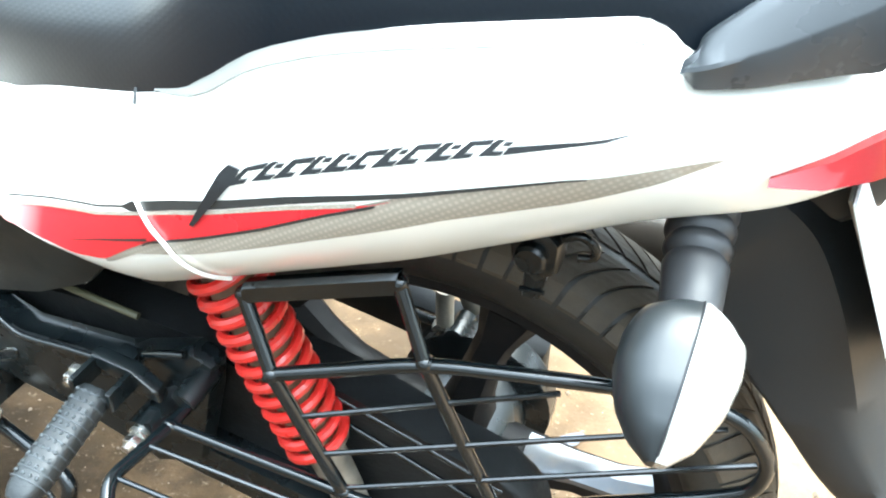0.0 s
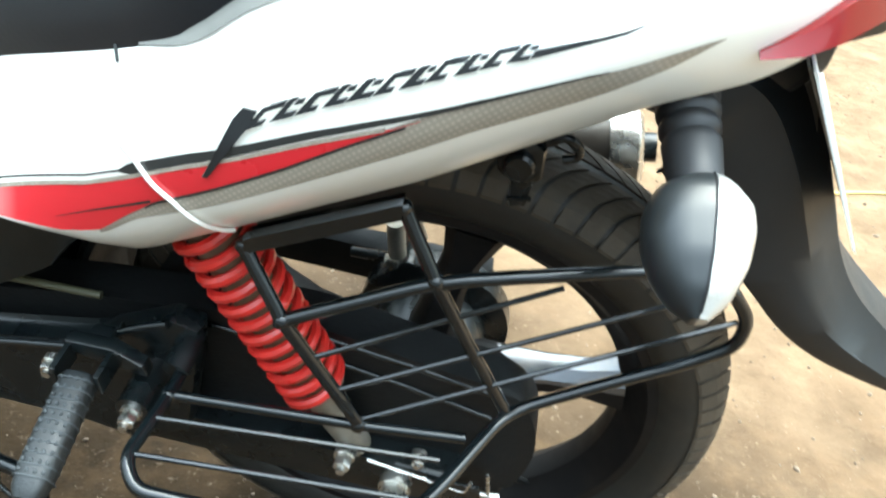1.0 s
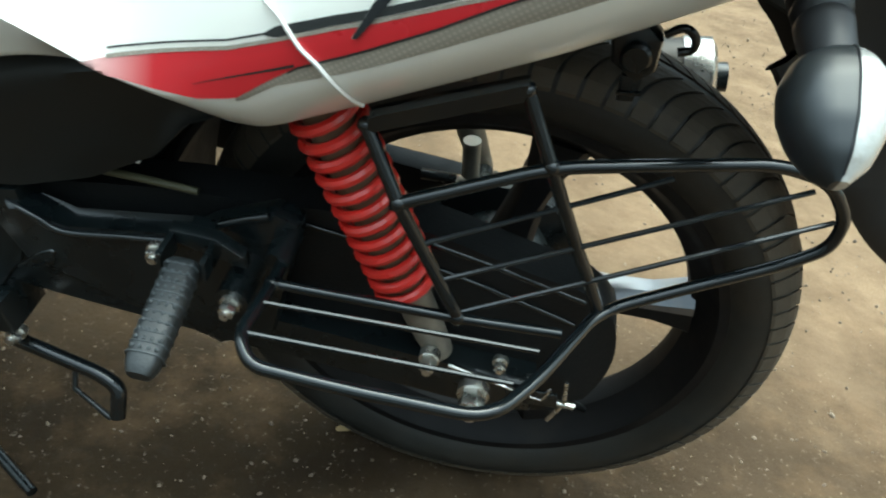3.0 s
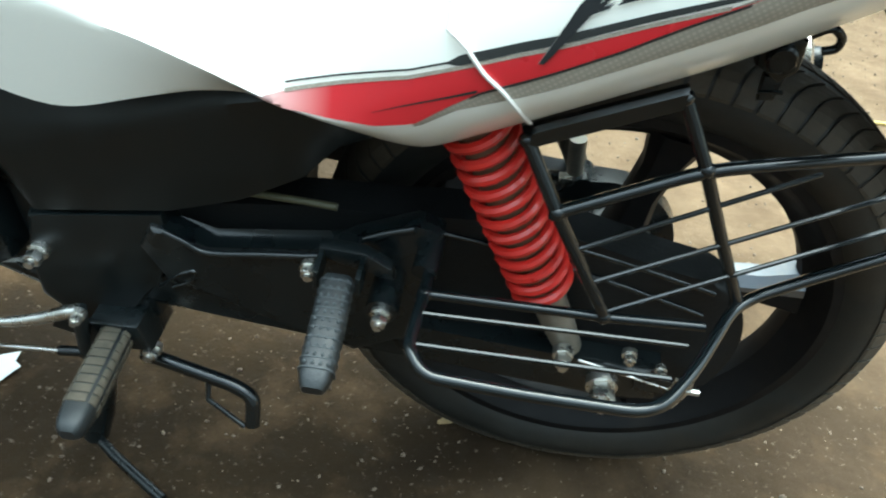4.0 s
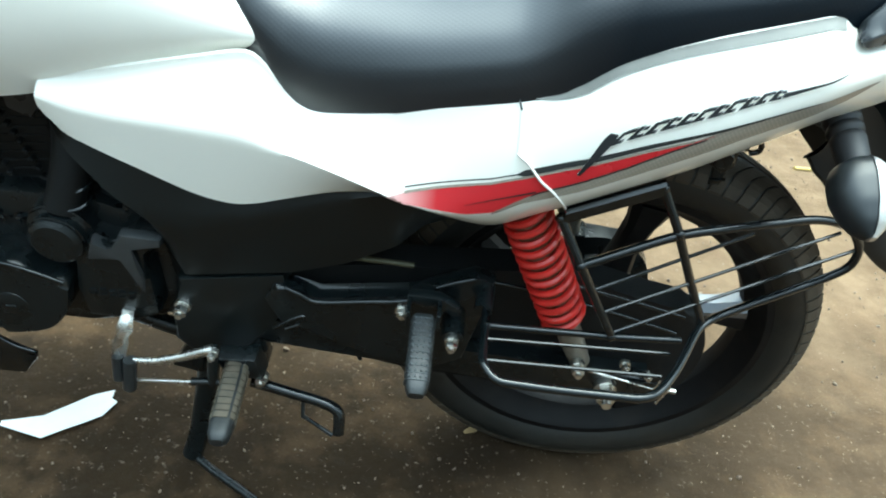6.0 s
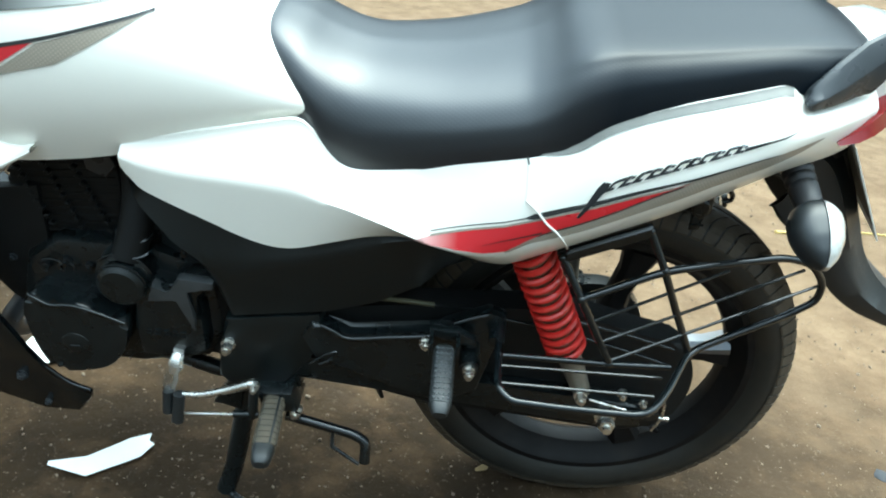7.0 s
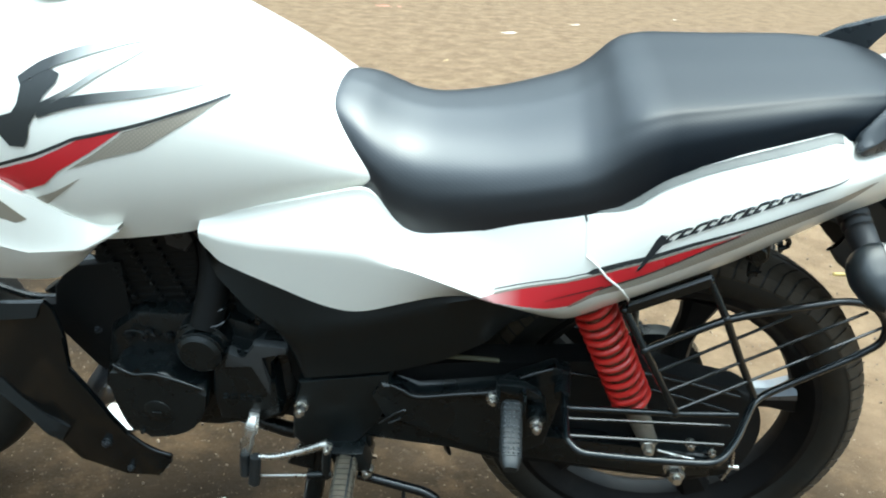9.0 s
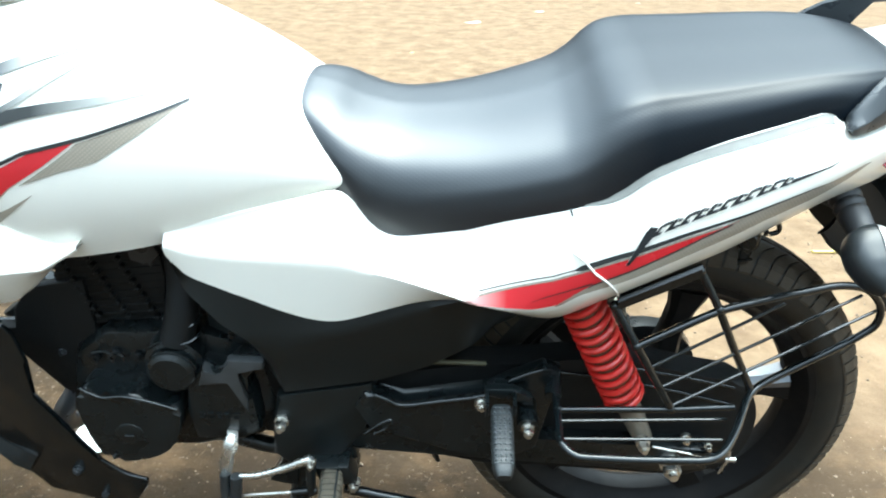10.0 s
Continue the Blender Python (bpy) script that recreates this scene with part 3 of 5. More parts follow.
strip("grey_stripe", panel_y, -0.190, 0.14, lambda x: max(grey_lo(x), bot_z(x) + 0.004), lambda x: (red_lo(x) + 0.0015 if x < -0.003 else line_z(x) - 0.0005), weave_film, panel, 0.0007, "grey carbon-pattern decal")


def flat_decal(name, outline, surf, material, parent, lift=0.002, label=""):
    bm = bmesh.new()
    vs = [bm.verts.new((x, 0, z)) for x, z in outline]
    bm.faces.new(vs)
    bmesh.ops.triangulate(bm, faces=bm.faces)
    for _ in range(3):
        long_edges = [e for e in bm.edges if e.calc_length() > 0.012]
        if long_edges:
            bmesh.ops.subdivide_edges(bm, edges=long_edges, cuts=1)
            bmesh.ops.triangulate(bm, faces=bm.faces)
    for v in bm.verts:
        v.co.y = -(surf(v.co.x, v.co.z) + lift)
    return part(name, bm, material, parent, label)


# the maker's badge as plain slanted shapes, dark with a bright edge
def emblem():
    base = lin([(-0.106, 0.7125), (-0.083, 0.7255), (-0.050, 0.7410), (0.0, 0.7630), (0.035, 0.7765), (0.070, 0.7875), (0.093, 0.7950)])
    tall = lin([(-0.106, 0.0125), (-0.05, 0.0110), (0.0, 0.0100), (0.05, 0.0070), (0.075, 0.0035), (0.093, 0.001)])

    def at(x, h):
        return (x + 0.85 * tall(x) * h, base(x) + tall(x) * h * 1.15)

    def bar(x0, h0, x1, h1, w):
        a, b, c, d = at(x0, h0), at(x0 + w, h0), at(x1 + w, h1), at(x1, h1)
        return [a, b, c, d]
    shapes = [[(-0.1182, 0.6868), (-0.1152, 0.6870), (-0.0945, 0.7185), (-0.0885, 0.7300), (-0.0965, 0.7300), (-0.1015, 0.7235)]]
    x = -0.096
    for i, (w, step, flat) in enumerate(((0.0050, 0.0150, 1), (0.0046, 0.0128, 0), (0.0055, 0.0142, 1), (0.0045, 0.0120, 0), (0.0052, 0.0135, 0), (0.0042, 0.0128, 1), (0.0056, 0.0120, 0), (0.0042, 0.0136, 1), (0.0048, 0.0120, 0), (0.0044, 0.0126, 1), (0.0042, 0.0110, 0))):
        shapes.append(bar(x, 0.0, x, 1.0, w))
        if flat:
            shapes.append(bar(x + w, 0.72, x + w, 1.0, step - w - 0.001))
            shapes.append(bar(x + w, 0.0, x + w, 0.24, (step - w) * 0.55))
        else:
            shapes.append(bar(x + w, 0.0, x + w, 0.27, step - w - 0.0012))
            shapes.append(bar(x + w + 0.0015, 0.62, x + w + 0.0015, 0.85, (step - w) * 0.5))
        x += step
    shapes.append([(x, base(x)), (0.088, base(0.088) + 0.0030), (0.104, base(0.104) + 0.0090), (0.088, base(0.088) + 0.0045), (x + 0.002, base(x) + 0.0040)])
    for b in shapes:
        cx, cz = sum(p[0] for p in b) / len(b), sum(p[1] for p in b) / len(b)
        grow = [(p[0] + 0.0006 * (1 if p[0] > cx else -1), p[1] + 0.0006 * (1 if p[1] > cz + (p[0] - cx) * 0.45 else -1)) for p in b]
        flat_decal("emblem_edge", grow, panel_y, silver_film, panel, 0.0022)
        flat_decal("emblem_shape", b, panel_y, chrome, panel, 0.003)


emblem()

# string tied round the panel
rod("string", [(x, -(panel_y(x, z) + 0.003), z) for x, z in [(p.x, p.z) for p in smooth_line([(-0.175, 0, 0.692), (-0.162, 0, 0.685), (-0.149, 0, 0.673), (-0.136, 0, 0.664), (-0.126, 0, 0.652), (-0.119, 0, 0.637), (-0.115, 0, 0.624)], 6)]], 0.0015, string_mat, panel, "thin white plastic string", 6)
rod("string_run", [(x, -(panel_y(x, z) + 0.0012), z) for x, z in zip(np.linspace(-0.175, -0.178, 12), np.linspace(0.692, 0.732, 12))], 0.0004, string_mat, panel, "", 5)
rod("string_end", [(-0.177, -(panel_y(-0.177, 0.727) + 0.002), 0.727), (-0.180, -(panel_y(-0.18, 0.733) + 0.001), 0.734)], 0.001, black_film, panel, "", 6)

# -- seat --
seat_st = [(-0.514, 0.785, 0.030, 0.792), (-0.507, 0.772, 0.062, 0.803), (-0.49, 0.755, 0.092, 0.810), (-0.46, 0.728, 0.120, 0.804), (-0.43, 0.700, 0.136, 0.790), (-0.40, 0.671, 0.143, 0.781), (-0.36, 0.668, 0.152, 0.777), (-0.28, 0.696, 0.166, 0.785), (-0.20, 0.722, 0.177, 0.807), (-0.165, 0.733, 0.181, 0.825), (-0.135, 0.745, 0.183, 0.847), (-0.10, 0.772, 0.180, 0.858), (-0.05, 0.795, 0.171, 0.862), (0.0, 0.809, 0.160, 0.866), (0.08, 0.832, 0.143, 0.873), (0.125, 0.822, 0.133, 0.876), (0.155, 0.824, 0.119, 0.875), (0.18, 0.828, 0.104, 0.872), (0.198, 0.834, 0.084, 0.867), (0.209, 0.842, 0.055, 0.859), (0.213, 0.848, 0.025, 0.854)]


def make_seat():
    rings = []
    line = smooth_line([(s[0], s[1], s[2]) for s in seat_st], 5)
    line2 = smooth_line([(s[3], 0, 0) for s in seat_st], 5)
    saddle = ((1.0, 0.0), (0.99, 0.28), (0.945, 0.54), (0.80, 0.79), (0.50, 0.94), (0.0, 1.0))
    pillion = ((1.0, 0.0), (0.988, 0.34), (0.955, 0.62), (0.865, 0.835), (0.70, 0.955), (0.0, 1.0))
    for p, q in zip(line, line2):
        x, zb, wb, zt = p.x, p.y, p.z, q.x
        k = max(0.0, min(1.0, (x + 0.19) / 0.07))
        k = k * k * (3 - 2 * k)
        prof = [(wb * (a[0] * (1 - k) + b[0] * k), zb + (zt - zb) * (a[1] * (1 - k) + b[1] * k), 0) for a, b in zip(saddle, pillion)]
        half = [(v.x, v.y) for v in smooth_line(prof, 6)]
        ring = [(x, -y, z) for y, z in half] + [(x, y, z) for y, z in half[-2::-1]]
        rings.append([(x, -wb + 0.02, zb - 0.008)] + ring + [(x, wb - 0.02, zb - 0.008)])
    bm = bmesh.new()
    skin(bm, rings)
    return part("seat", bm, leather, bike, "black textured leatherette dual seat with a stepped pillion")


make_seat()

# -- fuel tank --
tank_top = curve1([(-1.0, 0.87), (-0.90, 0.898), (-0.82, 0.914), (-0.75, 0.920), (-0.69, 0.915), (-0.63, 0.888), (-0.573, 0.859), (-0.53, 0.833), (-0.50, 0.809), (-0.46, 0.782), (-0.43, 0.755)])
tank_bot = curve1([(-1.0, 0.69), (-0.90, 0.665), (-0.80, 0.648), (-0.756, 0.648), (-0.66, 0.660), (-0.55, 0.688), (-0.45, 0.715), (-0.43, 0.718)])
tank_w = curve1([(-1.0, 0.17), (-0.90, 0.192), (-0.80, 0.203), (-0.70, 0.192), (-0.60, 0.170), (-0.52, 0.150), (-0.45, 0.134), (-0.43, 0.126)])


def tank_profile(x, u):
    """u 0..1 from the lower edge to the top centre: half width and height."""
    w, zt, zb = tank_w(x), tank_top(x), tank_bot(x)
    zm = zb + (zt - zb) * 0.34
    if u < 0.3:
        k = u / 0.3
        return w * (0.90 + 0.10 * math.sin(math.pi / 2 * k)), zb + (zm - zb) * k
    th = math.pi / 2 * (u - 0.3) / 0.7
    return w * max(0.0, math.cos(th)) ** 0.78, zm + (zt - zm) * math.sin(th) ** 0.95


def tank_y(x, z):
    w, zt, zb = tank_w(x), tank_top(x), tank_bot(x)
    zm = zb + (zt - zb) * 0.34
    if z < zm:
        return w * (0.90 + 0.10 * math.sin(math.pi / 2 * max(0, (z - zb) / (zm - zb))))
    s = min(1.0, ((z - zm) / (zt - zm))) ** (1 / 0.95)
    return w * max(0.0, math.cos(math.asin(s))) ** 0.78


def make_tank():
    rings = []
    for i in range(61):
        x = -1.0 + 0.57 * i / 60
        half = [tank_profile(x, k / 28) for k in range(29)]
        ring = [(x, -0.05, tank_bot(x) - 0.004)] + [(x, -y, z) for y, z in half] + [(x, y, z) for y, z in half[-2::-1]] + [(x, 0.05, tank_bot(x) - 0.004)]
        rings.append(ring)
    bm = bmesh.new()
    skin(bm, rings)
    return part("fuel_tank", bm, white_paint, bike, "pearl white fuel tank with red and black decals")


tank = make_tank()
cap = bmesh.new()
for rr, z0, z1 in ((0.048, -0.004, 0.004), (0.036, 0.004, 0.007)):
    ring = [[(-0.835 + r * math.cos(a), -0.015 + r * math.sin(a), 0.918 + z + 0.02 * r * math.cos(a)) for a in (2 * math.pi * k / 32 for k in range(32))] for r, z in ((rr, z0), (rr, z1 - 0.001), (rr - 0.002, z1))]
    skin(cap, ring)
part("filler_cap", cap, steel, tank, "round brushed metal filler cap")

flat_decal("tank_red", [(-0.889, 0.741), (-0.872, 0.747), (-0.823, 0.764), (-0.766, 0.792), (-0.718, 0.802), (-0.755, 0.777), (-0.795, 0.753), (-0.816, 0.734), (-0.851, 0.719), (-0.889, 0.741)][:-1], tank_y, tank_red, tank, 0.0015)
flat_decal("tank_grey", [(-0.715, 0.801), (-0.605, 0.833), (-0.647, 0.811), (-0.697, 0.781), (-0.743, 0.769), (-0.784, 0.755), (-0.752, 0.775)], tank_y, weave_film, tank, 0.0012)
flat_decal("tank_grey", [(-0.770, 0.745), (-0.807, 0.716), (-0.823, 0.703), (-0.840, 0.709), (-0.804, 0.726)], tank_y, grey_film, tank, 0.0012)
tl = lin([(-0.89, 0.746), (-0.87, 0.753), (-0.823, 0.770), (-0.773, 0.792), (-0.715, 0.805), (-0.602, 0.835)])
strip("tank_line", tank_y, -0.89, -0.602, lambda x: tl(x) - 0.0022, lambda x: tl(x) + 0.002 - 0.0015 * max(0, (x + 0.72) / 0.12), black_film, tank, 0.002)
flat_decal("tank_mark", [(-0.851, 0.778), (-0.832, 0.779), (-0.826, 0.790), (-0.824, 0.803), (-0.812, 0.822), (-0.806, 0.836), (-0.792, 0.850), (-0.789, 0.858), (-0.800, 0.862), (-0.815, 0.860), (-0.824, 0.850), (-0.833, 0.857), (-0.838, 0.850), (-0.830, 0.840), (-0.838, 0.826), (-0.845, 0.816), (-0.872, 0.806), (-0.871, 0.800), (-0.842, 0.806), (-0.846, 0.792)], tank_y, black_film, tank, 0.002, "plain black brush-like mark")
def brush(pts, widths, material):
    line = smooth_line([(a, 0, b) for a, b in pts], 5)
    n = len(line)
    wide = [float(np.interp(i / (n - 1), np.linspace(0, 1, len(widths)), widths)) for i in range(n)]
    up, low = [], []
    for i, p in enumerate(line):
        d = (line[min(i + 1, n - 1)] - line[max(i - 1, 0)]).normalized()
        up.append((p.x - d.z * wide[i], p.z + d.x * wide[i]))
        low.append((p.x + d.z * wide[i], p.z - d.x * wide[i]))
    flat_decal("tank_brush_line", up + low[::-1], tank_y, material, tank, 0.0023)


brush([(-0.838, 0.848), (-0.818, 0.860), (-0.795, 0.870), (-0.755, 0.882), (-0.722, 0.889), (-0.702, 0.890)], (0.004, 0.0052, 0.005, 0.0042, 0.002), brush_film)
brush([(-0.702, 0.890), (-0.700, 0.884), (-0.715, 0.876), (-0.745, 0.861), (-0.775, 0.843), (-0.810, 0.826)], (0.0014, 0.0028, 0.0032, 0.003, 0.0028), brush_film)
brush([(-0.815, 0.820), (-0.784, 0.829), (-0.745, 0.836), (-0.702, 0.841), (-0.655, 0.845), (-0.618, 0.8485)], (0.007, 0.0062, 0.0052, 0.004, 0.0024, 0.0005), spike_film)

# white scoop below the tank
scoop_top = lin([(-1.02, 0.765), (-0.871, 0.728), (-0.834, 0.712), (-0.797, 0.689), (-0.768, 0.675), (-0.752, 0.674), (-0.738, 0.679)])
scoop_mid = lin([(-1.02, 0.665), (-0.888, 0.656), (-0.847, 0.647), (-0.781, 0.652), (-0.752, 0.668), (-0.738, 0.676)])
scoop_low = lin([(-1.02, 0.588), (-0.909, 0.588), (-0.860, 0.590), (-0.833, 0.594), (-0.807, 0.613), (-0.77, 0.650), (-0.738, 0.674)])
scoop_w = lin([(-1.02, 0.224), (-0.85, 0.222), (-0.78, 0.214), (-0.738, 0.203)])


def scoop(side):
    bm = bmesh.new()
    vs = []
    for i in range(58):
        x = -1.02 + 0.282 * i / 57
        zt, zm, zl, w = scoop_top(x), scoop_mid(x), scoop_low(x), scoop_w(x)
        col = [(w - 0.045, zt - 0.012), (w - 0.024, zt - 0.001), (w - 0.018, zt)]
        col += [(w - 0.018 + 0.016 * (k / 5) ** 0.8, zt + (zm + 0.004 - zt) * k / 5) for k in range(1, 6)]
        col += [(w, zm), (w - 0.001, zm - 0.003)]
        col += [(w - 0.001 - 0.024 * (k / 6) ** 1.3, zm - 0.003 + (zl - zm + 0.003) * k / 6) for k in range(1, 7)]
        col += [(w - 0.030, zl - 0.001), (w - 0.055, zl + 0.006)]
        vs.append([bm.verts.new((x, side * y, z)) for y, z in col])
    for a, b in zip(vs, vs[1:]):
        for k in range(len(a) - 1):
            bm.faces.new((a[k], a[k + 1], b[k + 1], b[k]))
    return part("tank_scoop", bm, white_paint, bike, "white plastic scoop below the tank")


near_scoop = scoop(-1)
scoop(1)
flat_decal("scoop_patch", [(-0.90, 0.722), (-0.871, 0.716), (-0.842, 0.690), (-0.860, 0.683), (-0.90, 0.690)], lambda x, z: scoop_w(x) - 0.010, grey_film, near_scoop, 0.002)

# -- black cover below the white panel --
def side_cover(side):
    ridge = lin([(-0.64, 0.600), (-0.60, 0.545), (-0.555, 0.508), (-0.49, 0.523), (-0.42, 0.547), (-0.33, 0.583), (-0.29, 0.594), (-0.19, 0.58)])
    low = lin([(-0.648, 0.640), (-0.64, 0.600), (-0.616, 0.560), (-0.565, 0.505), (-0.547, 0.46), (-0.533, 0.422), (-0.404, 0.449), (-0.34, 0.475), (-0.283, 0.512), (-0.255, 0.548), (-0.213, 0.571), (-0.19, 0.58)])
    bm = bmesh.new()
    vs = []
    for i in range(81):
        x = -0.648 + 0.458 * i / 80
        zt = bot_z(x) + 0.014
        zl = min(low(x), zt - 0.004)
        zr = min(max(ridge(x), zl + 0.002), zt - 0.002)
        yr = min(0.168, bot_y(x) - 0.006)
        col = [(0.125, zt), (0.135, zt)]
        for k in range(1, 7):
            u = k / 6
            col.append((0.135 + (yr - 0.135) * u ** 0.8, zt + (zr - zt) * u))
        for k in range(1, 9):
            u = k / 8
            col.append((yr - 0.012 * u ** 1.5, zr + (zl - zr) * u))
        col += [(yr - 0.016, zl - 0.002), (yr - 0.035, zl)]
        vs.append([bm.verts.new((x, side * y, z)) for y, z in col])
    for a, b in zip(vs, vs[1:]):
        for k in range(len(a) - 1):
            bm.faces.new((a[k], a[k + 1], b[k + 1], b[k]))
    return part("side_cover", bm, black_plastic, bike, "matt black plastic side cover")


side_cover(-1)
side_cover(1)
plate("pivot_cover", [(-0.545, 0.412), (-0.47, 0.428), (-0.414, 0.440), (-0.408, 0.397), (-0.43, 0.35), (-0.457, 0.307), (-0.492, 0.272), (-0.53, 0.27), (-0.56, 0.301), (-0.555, 0.36)], -0.155, -0.12, black_plastic, bike, 0.006)
step = plate("footrest_hanger", [(-0.425, 0.430), (-0.405, 0.424), (-0.373, 0.408), (-0.263, 0.430), (-0.245, 0.452), (-0.189, 0.482), (-0.165, 0.475), (-0.172, 0.434), (-0.188, 0.334), (-0.24, 0.30), (-0.30, 0.33), (-0.42, 0.36), (-0.44, 0.40)], -0.16, -0.135, satin_black, bike, 0.007)
rod("hanger_rib", [(p.x, -0.161, p.z) for p in smooth_line([(-0.412, 0, 0.427), (-0.395, 0, 0.419), (-0.373, 0, 0.409), (-0.32, 0, 0.419), (-0.264, 0, 0.431), (-0.247, 0, 0.448), (-0.215, 0, 0.468), (-0.189, 0, 0.480)], 5)], 0.004, gloss_black, step)
slot = bmesh.new()
tube(slot, rounded_line([(-0.428, -0.160, 0.350), (-0.405, -0.160, 0.372), (-0.388, -0.160, 0.382), (-0.392, -0.160, 0.366), (-0.414, -0.160, 0.352)], 0.006), 0.0018, 6)
part("slot_edge", slot, gloss_black, step)
rod("wiring_loom", [(-0.345, -0.13, 0.461), (-0.30, -0.132, 0.4635), (-0.262, -0.13, 0.461)], 0.0035, straw_olive, bike, "olive plastic sleeve")
bm = plate_bm([(-0.332, 0.482), (-0.310, 0.480), (-0.319, 0.500)], -0.134, -0.128, 0.001)
part("cable_tag", bm, paper_mat, bike, "small white tag")
# frame tubes inside
rod("frame_tube", [(-0.66, -0.09, 0.62), (-0.40, -0.10, 0.60), (-0.20, -0.11, 0.66), (0.15, -0.09, 0.80)], 0.014, satin_black, bike)
rod("frame_tube", [(-0.66, 0.09, 0.62), (-0.40, 0.10, 0.60), (-0.20, 0.11, 0.66), (0.15, 0.09, 0.80)], 0.014, satin_black, bike)
rod("frame_tube", rounded_line([(-0.96, -0.03, 0.455), (-0.90, -0.03, 0.36), (-0.82, -0.04, 0.27), (-0.55, -0.10, 0.25), (-0.50, -0.10, 0.55)], 0.04), 0.013, satin_black, bike)
plate("inner_frame_plate", [(-0.54, 0.62), (-0.36, 0.62), (-0.335, 0.45), (-0.345, 0.30), (-0.52, 0.28)], -0.055, 0.055, matt_black, bike, 0.01)
plate("air_box", [(-0.64, 0.65), (-0.64, 0.50), (-0.52, 0.43), (-0.42, 0.45), (-0.26, 0.54), (-0.18, 0.60), (-0.15, 0.66), (-0.42, 0.70)], -0.125, 0.13, black_plastic, bike, 0.02)

# -- wheels --
def wheel(cx, cz, r_out, half_w, name):
    w = new(name)
    w.parent = bike
    rim_r = r_out - 0.070
    prof = []
    for k in range(25):
        a = -math.pi * 0.5 + math.pi * k / 24
        # cross-section: from the near bead over the crown to the far bead
        y = half_w * math.sin(a) * (1.0 if abs(math.sin(a)) < 0.9 else 0.97)
        rr = rim_r + 0.02 + (r_out - rim_r - 0.02) * math.cos(a) ** 0.62 if k not in (0, 24) else rim_r + 0.02
        prof.append((rr, y))
    prof = [(rim_r - 0.006, -half_w * 0.62), (rim_r + 0.006, -half_w * 0.80)] + prof + [(rim_r + 0.006, half_w * 0.80), (rim_r - 0.006, half_w * 0.62)]
    part("tyre", lathe_y(bmesh.new(), cx, cz, prof, 120), rubber, w, "black road tyre with worn dusty tread")
    q = half_w * 0.66
    rim = [(rim_r + 0.002, -q), (rim_r + 0.004, -q - 0.006), (rim_r - 0.006, -q - 0.006), (rim_r - 0.012, -q), (rim_r - 0.022, -q * 0.55), (rim_r - 0.031, -q * 0.4), (rim_r - 0.034, 0), (rim_r - 0.031, q * 0.4), (rim_r - 0.022, q * 0.55), (rim_r - 0.012, q), (rim_r - 0.006, q + 0.006), (rim_r + 0.004, q + 0.006), (rim_r + 0.002, q), (rim_r - 0.008, 0), (rim_r + 0.002, -q)]
    part("rim", lathe_y(bmesh.new(), cx, cz, rim, 96), rim_black, w, "black cast alloy rim")
    return w, rim_r


rear, rim_r = wheel(0.0, 0.300, 0.3085, 0.0555, "rear_wheel")


def spokes(w, cx, cz, rim_r, first, count=5):
    for k in range(count):
        a = first + 2 * math.pi * k / count
        u, n = Vector((math.cos(a), 0, math.sin(a))), Vector((-math.sin(a), 0, math.cos(a)))
        rings = []
        for d, hw, hy, bend in ((0.045, 0.030, 0.030, 0.0), (0.08, 0.022, 0.024, 0.004), (0.13, 0.017, 0.018, 0.005), (0.17, 0.019, 0.018, 0.002), (rim_r - 0.028, 0.030, 0.022, 0.0)):
            c = Vector((cx, 0, cz)) + u * d + n * bend
            rings.append([c + n * (hw * p) + Vector((0, hy * q, 0)) for p, q in ((-1, -0.5), (-0.6, -1), (0.6, -1), (1, -0.5), (1, 0.5), (0.6, 1), (-0.6, 1), (-1, 0.5))])
        bm = bmesh.new()
        skin(bm, rings)
        sp = part("spoke", bm, rim_black, w)
        # silver only on the two spokes that catch light; the rest stay black
        if k not in (0, 2):
            continue
        bm = bmesh.new()
        share = 0.30 if k == 0 else 0.04
        skin(bm, [[r[1] * share + r[2] * (1 - share) + Vector((0, -0.0015, 0)), r[2] + Vector((0, -0.0015, 0)), r[3] + n * 0.0015, r[4] + n * 0.0015, r[4] * 0.5 + r[3] * 0.5 - n * 0.003] for r in rings[1:]])
        part("bright_flank", bm, alloy, sp, "silver alloy flank, only on the two spokes that catch light")


spokes(rear, 0, 0.300, rim_r, radians(9))
rod("valve_stem", [(0.150, -0.012, 0.135), (0.128, -0.026, 0.162), (0.122, -0.030, 0.170)], 0.0042, matt_black, rear, "", 8)
drum("hub", 0, 0.300, [(0.02, -0.09), (0.055, -0.085), (0.062, -0.05), (0.062, 0.05), (0.085, 0.06), (0.085, 0.085), (0.02, 0.09), (0.02, -0.09)], satin_black, rear)

